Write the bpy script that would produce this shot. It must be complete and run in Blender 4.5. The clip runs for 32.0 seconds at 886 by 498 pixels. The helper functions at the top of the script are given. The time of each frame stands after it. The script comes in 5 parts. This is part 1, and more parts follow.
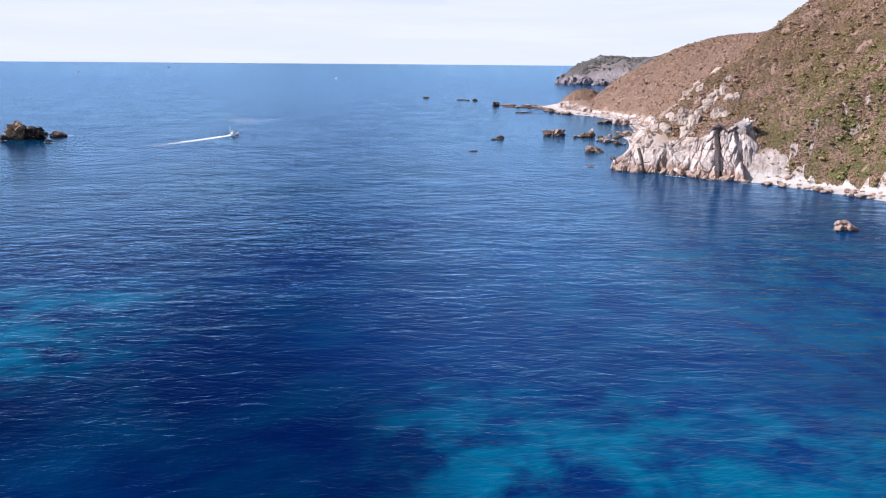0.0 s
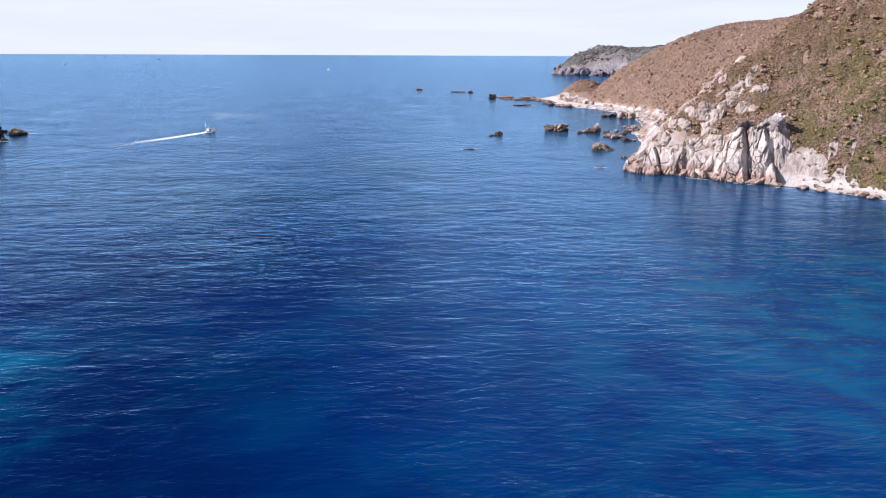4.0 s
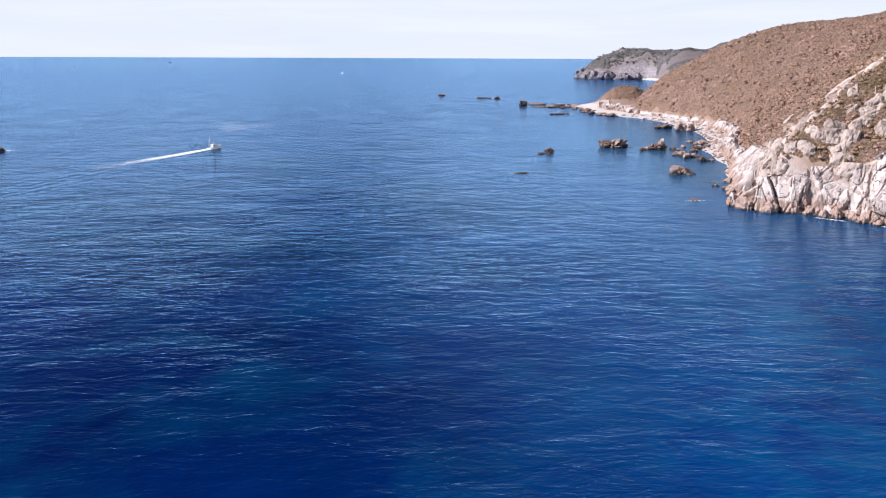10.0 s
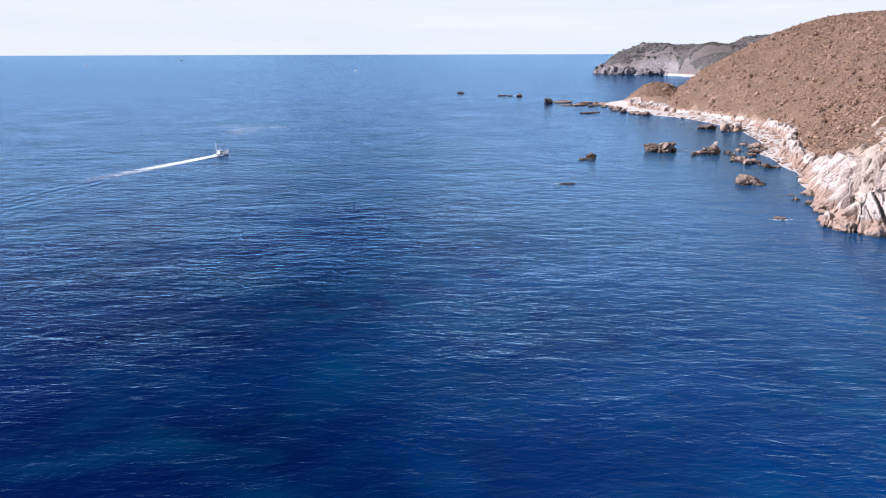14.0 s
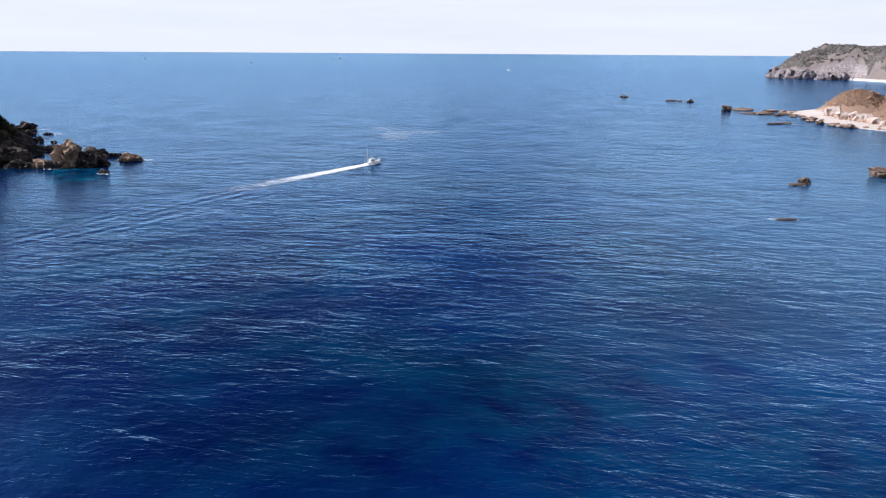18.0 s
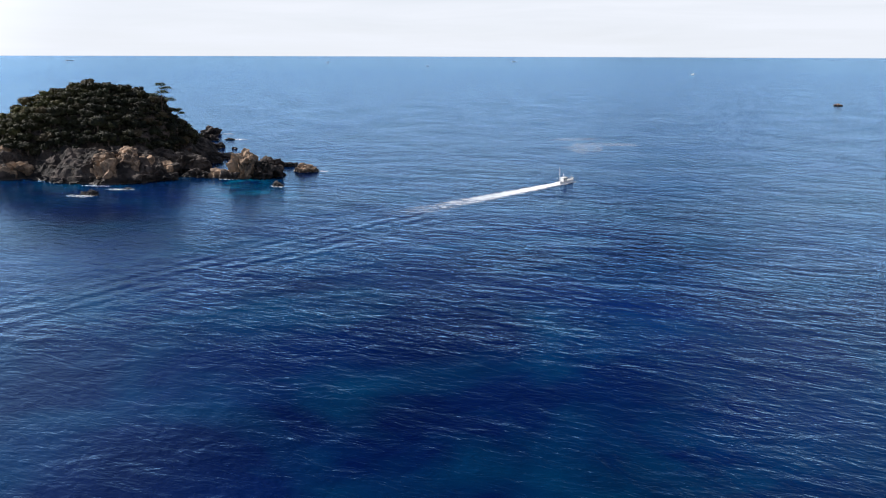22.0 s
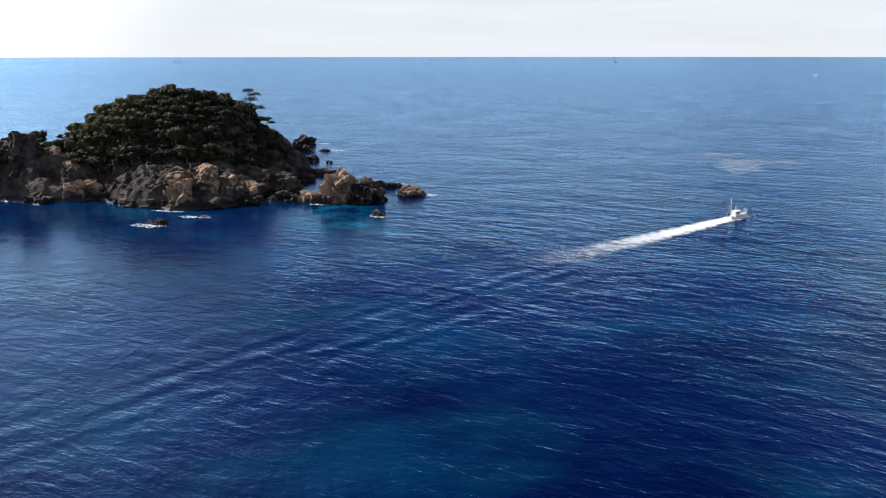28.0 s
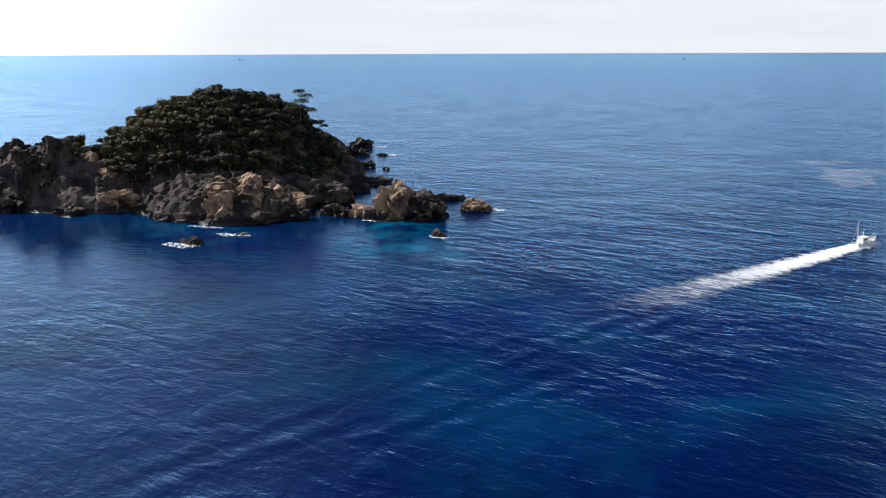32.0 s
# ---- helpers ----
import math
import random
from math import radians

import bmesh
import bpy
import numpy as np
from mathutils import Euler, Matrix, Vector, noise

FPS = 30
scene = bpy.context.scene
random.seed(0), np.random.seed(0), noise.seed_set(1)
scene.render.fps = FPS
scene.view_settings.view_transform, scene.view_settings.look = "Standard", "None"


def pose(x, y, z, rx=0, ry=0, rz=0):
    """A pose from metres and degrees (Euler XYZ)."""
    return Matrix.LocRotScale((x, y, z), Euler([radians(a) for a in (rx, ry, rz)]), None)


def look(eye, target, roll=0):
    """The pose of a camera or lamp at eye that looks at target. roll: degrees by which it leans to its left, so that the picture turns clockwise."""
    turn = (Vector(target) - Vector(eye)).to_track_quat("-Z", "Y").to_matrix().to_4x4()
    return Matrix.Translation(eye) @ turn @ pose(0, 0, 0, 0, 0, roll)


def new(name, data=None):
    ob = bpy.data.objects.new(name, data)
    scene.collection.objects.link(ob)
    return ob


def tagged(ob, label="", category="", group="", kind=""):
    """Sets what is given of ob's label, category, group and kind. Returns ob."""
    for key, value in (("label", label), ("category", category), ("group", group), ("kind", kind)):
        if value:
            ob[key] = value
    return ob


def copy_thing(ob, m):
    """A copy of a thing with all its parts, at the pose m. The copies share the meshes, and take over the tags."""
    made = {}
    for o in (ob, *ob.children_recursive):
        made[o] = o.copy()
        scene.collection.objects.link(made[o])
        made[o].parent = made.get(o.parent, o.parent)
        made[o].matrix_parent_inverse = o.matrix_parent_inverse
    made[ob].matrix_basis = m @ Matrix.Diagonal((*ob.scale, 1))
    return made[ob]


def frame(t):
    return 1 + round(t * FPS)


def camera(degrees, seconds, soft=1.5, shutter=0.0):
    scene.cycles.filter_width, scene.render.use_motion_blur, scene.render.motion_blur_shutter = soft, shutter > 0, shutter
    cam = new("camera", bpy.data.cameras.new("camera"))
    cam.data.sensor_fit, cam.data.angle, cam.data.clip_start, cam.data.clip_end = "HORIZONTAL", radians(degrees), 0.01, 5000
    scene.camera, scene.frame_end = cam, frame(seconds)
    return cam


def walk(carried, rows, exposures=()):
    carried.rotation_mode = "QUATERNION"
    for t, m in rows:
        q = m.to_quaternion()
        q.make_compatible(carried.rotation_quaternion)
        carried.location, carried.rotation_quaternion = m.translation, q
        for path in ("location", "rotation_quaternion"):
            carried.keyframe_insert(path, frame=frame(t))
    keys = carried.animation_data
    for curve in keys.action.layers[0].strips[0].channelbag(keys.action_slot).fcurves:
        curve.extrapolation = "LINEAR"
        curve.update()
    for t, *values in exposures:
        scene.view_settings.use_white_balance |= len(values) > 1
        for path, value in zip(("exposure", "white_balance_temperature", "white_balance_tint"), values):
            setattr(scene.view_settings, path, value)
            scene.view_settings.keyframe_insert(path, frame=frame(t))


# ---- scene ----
FOV = 59.00
PATH = [
    (0, 0.00, 0.00, 60.00, 76.604, -0.462, 0.110),
    (1, 0.99, 11.47, 59.58, 76.403, -0.444, 0.070),
    (2, 1.72, 23.27, 59.25, 76.238, -0.385, 0.001),
    (3, 1.91, 35.78, 59.06, 76.092, -0.301, -0.179),
    (4, 1.09, 49.37, 59.08, 75.985, -0.242, -0.271),
    (5, -0.73, 63.75, 59.26, 75.946, -0.223, -0.199),
    (6, -3.40, 78.50, 59.52, 75.984, -0.235, -0.012),
    (7, -6.78, 93.22, 59.77, 76.059, -0.262, 0.218),
    (8, -10.57, 107.64, 59.98, 76.126, -0.296, 0.337),
    (9, -14.33, 121.41, 60.12, 76.161, -0.303, 0.389),
    (10, -17.78, 134.20, 60.14, 76.160, -0.224, 0.561),
    (11, -20.79, 146.30, 60.05, 76.106, -0.073, 0.712),
    (12, -23.47, 158.27, 59.90, 76.043, 0.088, 0.792),
    (13, -26.00, 170.67, 59.78, 75.974, 0.178, 0.847),
    (14, -28.85, 184.02, 59.77, 75.902, 0.119, 1.401),
    (15, -32.29, 197.97, 59.86, 75.837, -0.043, 2.941),
    (16, -36.35, 212.05, 60.05, 75.808, -0.219, 5.473),
    (17, -40.98, 225.77, 60.31, 75.802, -0.318, 8.707),
    (18, -46.14, 238.96, 60.57, 75.831, -0.361, 12.092),
    (19, -51.92, 251.45, 60.76, 75.865, -0.366, 15.489),
    (20, -58.38, 263.05, 60.78, 75.913, -0.314, 18.676),
    (21, -65.55, 273.77, 60.70, 75.965, -0.245, 21.700),
    (22, -73.10, 284.05, 60.61, 76.030, -0.173, 24.286),
    (23, -80.74, 294.26, 60.58, 76.110, -0.086, 26.172),
    (24, -88.57, 304.33, 60.64, 76.155, -0.003, 27.651),
    (25, -96.38, 314.30, 60.73, 76.158, 0.052, 28.706),
    (26, -104.15, 323.98, 60.77, 76.131, 0.059, 29.618),
    (27, -111.63, 333.43, 60.79, 76.098, 0.044, 30.361),
    (28, -118.67, 342.54, 60.80, 76.055, 0.028, 31.069),
    (29, -125.04, 351.34, 60.83, 76.025, 0.037, 31.760),
    (30, -131.22, 359.36, 60.88, 75.986, 0.058, 32.936),
    (31, -137.06, 366.98, 60.93, 75.909, 0.110, 34.307),
    (32, -142.40, 374.75, 60.99, 75.830, 0.207, 35.437),
]
cam = camera(FOV, 32.0, 1.1)
walk(cam, [(t, pose(x, y, z, rx, ry, rz)) for t, x, y, z, rx, ry, rz in PATH], [(0, 0.66, 5800, 17), (13, 0.66, 5800, 17), (23, 0.64, 6250, 12), (32, 0.63, 6300, 12)])

# ---- light ----
SUN_AZ, SUN_EL = radians(268), radians(36)
to_sun = Vector((math.sin(SUN_AZ) * math.cos(SUN_EL), math.cos(SUN_AZ) * math.cos(SUN_EL), math.sin(SUN_EL)))
sun = new("sun", bpy.data.lights.new("sun", "SUN"))
sun.data.energy, sun.data.angle, sun.data.color = 5.0, radians(0.6), (1.0, 0.93, 0.84)
sun.matrix_world = look(to_sun * 300, (0, 0, 0))

world = bpy.data.worlds.new("sky")
scene.world = world
world.use_nodes = True
wt = world.node_tree
wt.nodes.clear()


def node(tree, kind, **values):
    n = tree.nodes.new(kind)
    for k, v in values.items():
        n.inputs[k.replace("_", " ")].default_value = v
    return n


def link(tree, a, b):
    tree.links.new(a, b)


sky_co = node(wt, "ShaderNodeTexCoord")
sky_split = node(wt, "ShaderNodeSeparateXYZ")
link(wt, sky_co.outputs["Generated"], sky_split.inputs[0])
sky_up = node(wt, "ShaderNodeMath")
sky_up.operation = "MAXIMUM"
sky_up.inputs[1].default_value = 0.02
link(wt, sky_split.outputs[2], sky_up.inputs[0])
sky_join = node(wt, "ShaderNodeCombineXYZ")
for k in (0, 1):
    link(wt, sky_split.outputs[k], sky_join.inputs[k])
link(wt, sky_up.outputs[0], sky_join.inputs[2])
sky = node(wt, "ShaderNodeTexSky")
sky.sky_type, sky.sun_disc = "NISHITA", False
sky.sun_elevation, sky.sun_rotation = SUN_EL, SUN_AZ
sky.altitude, sky.air_density, sky.dust_density, sky.ozone_density = 50, 1.0, 0.1, 4.0
link(wt, sky_join.outputs[0], sky.inputs[0])
# thin high cloud, streaked along the horizon
cloud_map = node(wt, "ShaderNodeMapping", Scale=(2.2, 2.2, 30.0))
link(wt, sky_co.outputs["Generated"], cloud_map.inputs[0])
cloud = node(wt, "ShaderNodeTexNoise", Scale=1.5, Detail=6.0, Roughness=0.6, Distortion=0.4)
link(wt, cloud_map.outputs[0], cloud.inputs["Vector"])
cloud_ramp = node(wt, "ShaderNodeMapRange", From_Min=0.35, From_Max=0.65, To_Min=0.88, To_Max=1.0)
link(wt, cloud.outputs[0], cloud_ramp.inputs["Value"])


def sky_way(az, el):
    az, el = radians(az), radians(el)
    return Vector((math.sin(az) * math.cos(el), math.cos(az) * math.cos(el), math.sin(el)))


# a clear blue gap between the two sheets of cloud, low in the north and wider overhead
gap_off = node(wt, "ShaderNodeVectorMath")
gap_off.operation = "DOT_PRODUCT"
link(wt, sky_co.outputs["Generated"], gap_off.inputs[0])
gap_off.inputs[1].default_value = sky_way(-7, 5).cross(sky_way(-22, 38)).normalized()
# the eastern sheet stands higher than the western one
cloud_top = node(wt, "ShaderNodeMapRange", From_Min=-0.05, From_Max=0.35, To_Min=0.34, To_Max=0.85)
link(wt, gap_off.outputs["Value"], cloud_top.inputs["Value"])
cloud_low = node(wt, "ShaderNodeMapRange", From_Min=0.10, To_Min=1.0, To_Max=0.02)
cloud_low.interpolation_type = "SMOOTHSTEP"
link(wt, sky_split.outputs[2], cloud_low.inputs["Value"])
link(wt, cloud_top.outputs[0], cloud_low.inputs["From Max"])
cloud_part = node(wt, "ShaderNodeMath")
cloud_part.operation = "MULTIPLY"
link(wt, cloud_ramp.outputs[0], cloud_part.inputs[0])
link(wt, cloud_low.outputs[0], cloud_part.inputs[1])
gap_far = node(wt, "ShaderNodeMath")
gap_far.operation = "ABSOLUTE"
link(wt, gap_off.outputs["Value"], gap_far.inputs[0])
gap_fray = node(wt, "ShaderNodeMath")
gap_fray.operation = "MULTIPLY_ADD"
link(wt, cloud.outputs[0], gap_fray.inputs[0])
gap_fray.inputs[1].default_value = 0.16
link(wt, gap_far.outputs[0], gap_fray.inputs[2])
gap_wide = node(wt, "ShaderNodeMapRange", From_Min=0.05, From_Max=0.6, To_Min=0.19, To_Max=0.44)
link(wt, sky_split.outputs[2], gap_wide.inputs["Value"])
gap = node(wt, "ShaderNodeMapRange", From_Min=0.08, To_Min=0.1, To_Max=1.0)
gap.interpolation_type = "SMOOTHSTEP"
link(wt, gap_fray.outputs[0], gap.inputs["Value"])
link(wt, gap_wide.outputs[0], gap.inputs["From Max"])
gap_low = node(wt, "ShaderNodeMapRange", From_Min=0.05, From_Max=0.18, To_Min=1.0, To_Max=0.0)
gap_low.interpolation_type = "SMOOTHSTEP"
link(wt, sky_split.outputs[2], gap_low.inputs["Value"])
gap_open = node(wt, "ShaderNodeMath")
gap_open.operation = "MAXIMUM"
link(wt, gap.outputs[0], gap_open.inputs[0])
link(wt, gap_low.outputs[0], gap_open.inputs[1])
cloud_gap = node(wt, "ShaderNodeMath")
cloud_gap.operation = "MULTIPLY"
link(wt, cloud_part.outputs[0], cloud_gap.inputs[0])
link(wt, gap_open.outputs[0], cloud_gap.inputs[1])
cloud_mix = node(wt, "ShaderNodeMix")
cloud_mix.data_type = "RGBA"
link(wt, cloud_gap.outputs[0], cloud_mix.inputs[0])
link(wt, sky.outputs[0], cloud_mix.inputs[6])
cloud_mix.inputs[7].default_value = (12.7, 13.05, 13.5, 1)
background = node(wt, "ShaderNodeBackground", Strength=0.045)
# bright haze low under the sun
sun_dot = node(wt, "ShaderNodeVectorMath")
sun_dot.operation = "DOT_PRODUCT"
link(wt, sky_co.outputs["Generated"], sun_dot.inputs[0])
sun_dot.inputs[1].default_value = sky_way(-84, 28)
glow = node(wt, "ShaderNodeMapRange", From_Min=0.72, From_Max=1.0, To_Min=0.0, To_Max=1.0)
glow.interpolation_type = "SMOOTHSTEP"
link(wt, sun_dot.outputs["Value"], glow.inputs["Value"])
glow_add = node(wt, "ShaderNodeMix")
glow_add.data_type, glow_add.blend_type = "RGBA", "ADD"
link(wt, glow.outputs[0], glow_add.inputs[0])
link(wt, cloud_mix.outputs[2], glow_add.inputs[6])
glow_add.inputs[7].default_value = (20.0, 19.6, 19.2, 1)
link(wt, glow_add.outputs[2], background.inputs[0])
link(wt, background.outputs[0], node(wt, "ShaderNodeOutputWorld").inputs[0])


# ---- materials ----
class Paint:
    """A Principled material and short ways to wire it."""

    def __init__(self, name, rough=0.8, spec=0.3):
        self.m = bpy.data.materials.new(name)
        self.m.use_nodes = True
        self.t = self.m.node_tree
        self.p = self.t.nodes["Principled BSDF"]
        self.p.inputs["Roughness"].default_value = rough
        self.p.inputs["Specular IOR Level"].default_value = spec
        self.pos = self.t.nodes.new("ShaderNodeNewGeometry").outputs["Position"]

    def to(self, a, socket):
        if isinstance(a, (int, float)):
            socket.default_value = a
        elif isinstance(a, tuple):
            socket.default_value = (*a, 1) if len(socket.default_value) == 4 else a
        else:
            self.t.links.new(a, socket)

    def mapped(self, scale, turn=0.0, vec=None):
        n = self.t.nodes.new("ShaderNodeMapping")
        n.inputs["Scale"].default_value = scale
        n.inputs["Rotation"].default_value = (0, 0, turn)
        self.to(vec or self.pos, n.inputs[0])
        return n.outputs[0]

    def noise(self, scale, detail=4.0, rough=0.55, vec=None, warp=0.0):
        n = node(self.t, "ShaderNodeTexNoise", Scale=scale, Detail=detail, Roughness=rough, Distortion=warp)
        self.to(vec or self.pos, n.inputs["Vector"])
        return n.outputs[0]

    def voronoi(self, scale, feature="F1", vec=None):
        n = node(self.t, "ShaderNodeTexVoronoi", Scale=scale)
        n.feature = feature
        self.to(vec or self.pos, n.inputs["Vector"])
        return n.outputs["Distance"]

    def ramp(self, a, lo, hi, to_lo=0.0, to_hi=1.0):
        n = node(self.t, "ShaderNodeMapRange", From_Min=lo, From_Max=hi, To_Min=to_lo, To_Max=to_hi)
        self.to(a, n.inputs["Value"])
        return n.outputs[0]

    def math(self, op, a, b=0.0):
        n = self.t.nodes.new("ShaderNodeMath")
        n.operation = op
        self.to(a, n.inputs[0])
        self.to(b, n.inputs[1])
        return n.outputs[0]

    def mix(self, f, a, b):
        n = self.t.nodes.new("ShaderNodeMix")
        n.data_type = "RGBA"
        self.to(f, n.inputs[0])
        self.to(a, n.inputs[6])
        self.to(b, n.inputs[7])
        return n.outputs[2]

    def axis(self, k, vec=None):
        n = self.t.nodes.new("ShaderNodeSeparateXYZ")
        self.to(vec or self.pos, n.inputs[0])
        return n.outputs[k]

    def near(self, x, y, radius, stretch=(1, 1)):
        """1 at a place on the plan, falling to 0 at the radius."""
        n = self.t.nodes.new("ShaderNodeVectorMath")
        n.operation = "SUBTRACT"
        self.to(self.pos, n.inputs[0])
        n.inputs[1].default_value = (x, y, 0)
        s = self.t.nodes.new("ShaderNodeVectorMath")
        s.operation = "MULTIPLY"
        self.to(n.outputs[0], s.inputs[0])
        s.inputs[1].default_value = (stretch[0] / radius, stretch[1] / radius, 0)
        d = self.t.nodes.new("ShaderNodeVectorMath")
        d.operation = "LENGTH"
        self.to(s.outputs[0], d.inputs[0])
        return self.ramp(d.outputs["Value"], 1.0, 0.25)

    def way(self, x, y, dx, dy):
        """Metres from a place along a direction on the plan."""
        n = self.t.nodes.new("ShaderNodeVectorMath")
        n.operation = "SUBTRACT"
        self.to(self.pos, n.inputs[0])
        n.inputs[1].default_value = (x, y, 0)
        d = self.t.nodes.new("ShaderNodeVectorMath")
        d.operation = "DOT_PRODUCT"
        self.to(n.outputs[0], d.inputs[0])
        d.inputs[1].default_value = (dx, dy, 0)
        return d.outputs["Value"]

    def random(self):
        return self.t.nodes.new("ShaderNodeObjectInfo").outputs["Random"]

    def island(self):
        return self.t.nodes.new("ShaderNodeNewGeometry").outputs["Random Per Island"]

    def bump(self, height, distance=0.1, strength=1.0, normal=None):
        n = node(self.t, "ShaderNodeBump", Strength=strength, Distance=distance)
        self.to(height, n.inputs["Height"])
        if normal:
            self.to(normal, n.inputs["Normal"])
        self.to(n.outputs[0], self.p.inputs["Normal"])
        return n.outputs[0]

    def base(self, c):
        self.to(c, self.p.inputs["Base Color"])
        return self


def sea_paint():
    k = Paint("sea_water", 0.14, 0.42)
    k.p.inputs["IOR"].default_value = 1.33
    big = k.noise(0.012, 3.0, 0.5)
    mid = k.noise(0.075, 4.0, 0.6, warp=0.3)
    # the water is darker west of a slanting line and round one spot
    east_side = k.ramp(k.math("ADD", k.way(0, 0, 0.98, -0.17), k.math("MULTIPLY", k.math("SUBTRACT", k.noise(0.010, 4.0, 0.6), 0.5), 110.0)), -115, -5)
    darker_sea = k.mix(k.ramp(big, 0.35, 0.65), (0.0001, 0.0020, 0.024), (0.0002, 0.0075, 0.058))
    lighter_sea = k.mix(k.ramp(big, 0.35, 0.65), (0.0003, 0.013, 0.078), (0.0005, 0.025, 0.122))
    deep = k.mix(k.math("MULTIPLY", east_side, k.ramp(k.near(-25, 105, 75), 0.0, 1.0, 1.0, 0.1)), darker_sea, lighter_sea)
    # shallow sand shows turquoise in patches between dark weed
    still = k.pos
    drift = node(k.t, "ShaderNodeTexNoise", Scale=0.014, Detail=4.0, Roughness=0.6)
    k.to(still, drift.inputs["Vector"])
    centred = k.t.nodes.new("ShaderNodeVectorMath")
    centred.operation = "SUBTRACT"
    k.to(drift.outputs["Color"], centred.inputs[0])
    centred.inputs[1].default_value = (0.5, 0.5, 0.5)
    strewn = k.t.nodes.new("ShaderNodeVectorMath")
    strewn.operation = "MULTIPLY_ADD"
    k.to(centred.outputs[0], strewn.inputs[0])
    strewn.inputs[1].default_value = (130, 130, 0)
    k.to(still, strewn.inputs[2])
    k.pos = strewn.outputs[0]
    near = k.math("MAXIMUM", k.near(34, 113, 54, (1.0, 1.25)), k.near(-100, 180, 50))
    near = k.math("MAXIMUM", near, k.math("MULTIPLY", k.near(-30, 372, 85), 0.2))
    near = k.math("MAXIMUM", near, k.near(-305, 592, 40))
    near = k.math("MAXIMUM", near, k.math("MULTIPLY", k.near(120, 225, 150, (1.1, 1.0)), 0.6))
    near = k.math("MAXIMUM", near, k.math("MULTIPLY", k.near(70, 320, 80), 0.35))
    near = k.math("MAXIMUM", near, k.math("MULTIPLY", k.near(-385, 555, 60), 0.35))
    k.pos = still
    patch = k.math("MULTIPLY", k.ramp(mid, 0.38, 0.60), near)
    patch = k.math("MAXIMUM", patch, k.math("MULTIPLY", k.ramp(k.noise(0.03, 3.0, 0.6, warp=0.4), 0.45, 0.75), 0.22))
    colour = k.mix(patch, deep, (0.001, 0.085, 0.165))
    # sky reflection off the mainland shore, put into the body colour as a pale patch
    colour = k.mix(k.math("MULTIPLY", k.near(165, 640, 290, (1.25, 0.75)), k.ramp(mid, 0.3, 0.7, 0.6, 0.95)), colour, (0.035, 0.090, 0.165))
    # swell, waves and chop, with crests a little turned from the x axis
    turn = radians(-10)
    swell = k.noise(1.0, 3.0, 0.55, k.mapped((0.034, 0.08, 1), radians(-6)), 0.3)
    long = k.noise(1.0, 3.0, 0.6, k.mapped((0.075, 0.16, 1), radians(-14)), 0.6)
    waves = k.noise(1.0, 4.0, 0.6, k.mapped((0.155, 0.34, 1), turn), 0.7)
    cross = k.noise(1.0, 3.0, 0.6, k.mapped((0.22, 0.40, 1), radians(38)), 0.4)
    chop = k.noise(1.0, 3.0, 0.6, k.mapped((0.6, 1.35, 1), radians(-2)), 0.4)
    lull = k.ramp(k.noise(0.02, 3.0, 0.6), 0.3, 0.7, 0.55, 1.25)
    h = k.math("ADD", k.math("MULTIPLY", waves, 1.5), k.math("MULTIPLY", cross, 1.0))
    h = k.math("ADD", h, k.math("MULTIPLY", chop, 0.45))
    h = k.math("ADD", h, k.math("MULTIPLY", swell, 2.1))
    h = k.math("ADD", h, k.math("MULTIPLY", long, 2.8))
    # ridges of an old boat wake
    off = k.way(-204, 545, 0.972, -0.235)
    back = k.way(-204, 545, -0.235, -0.972)
    band = k.math("MULTIPLY", k.ramp(k.math("ABSOLUTE", off), 26, 6), k.math("MULTIPLY", k.ramp(back, -45, 5), k.ramp(back, 330, 60)))
    h = k.math("ADD", h, k.math("MULTIPLY", k.math("MULTIPLY", k.math("SINE", k.math("ADD", k.math("MULTIPLY", off, 0.8), k.math("MULTIPLY", big, 9.0))), band), k.ramp(mid, 0.40, 0.62, 0.0, 0.85)))
    # water sheltered by the island lies smoother
    h = k.math("MULTIPLY", h, k.math("MULTIPLY", lull, k.ramp(k.near(-390, 500, 170), 0.0, 1.0, 1.0, 0.6)))
    # and the open water off the point is rougher
    h = k.math("MULTIPLY", h, k.ramp(k.axis(1), 180, 430, 1.0, 1.25))
    sharp, calm = k.bump(h, 0.21), k.bump(h, 0.075)
    # body colour under a blue-tinted gloss
    body = k.t.nodes.new("ShaderNodeBsdfDiffuse")
    k.to(colour, body.inputs["Color"])
    k.to(sharp, body.inputs["Normal"])
    shine = node(k.t, "ShaderNodeBsdfGlossy", Roughness=0.12)
    shine.inputs["Color"].default_value = (0.44, 0.71, 1.0, 1)
    k.to(calm, shine.inputs["Normal"])
    edge = node(k.t, "ShaderNodeFresnel", IOR=1.33)
    k.to(sharp, edge.inputs["Normal"])
    both = k.t.nodes.new("ShaderNodeMixShader")
    k.to(k.math("MULTIPLY", k.math("POWER", edge.outputs[0], 1.35), 1.2), both.inputs[0])
    k.to(body.outputs[0], both.inputs[1])
    k.to(shine.outputs[0], both.inputs[2])
    k.to(both.outputs[0], k.t.nodes["Material Output"].inputs["Surface"])
    return k.m


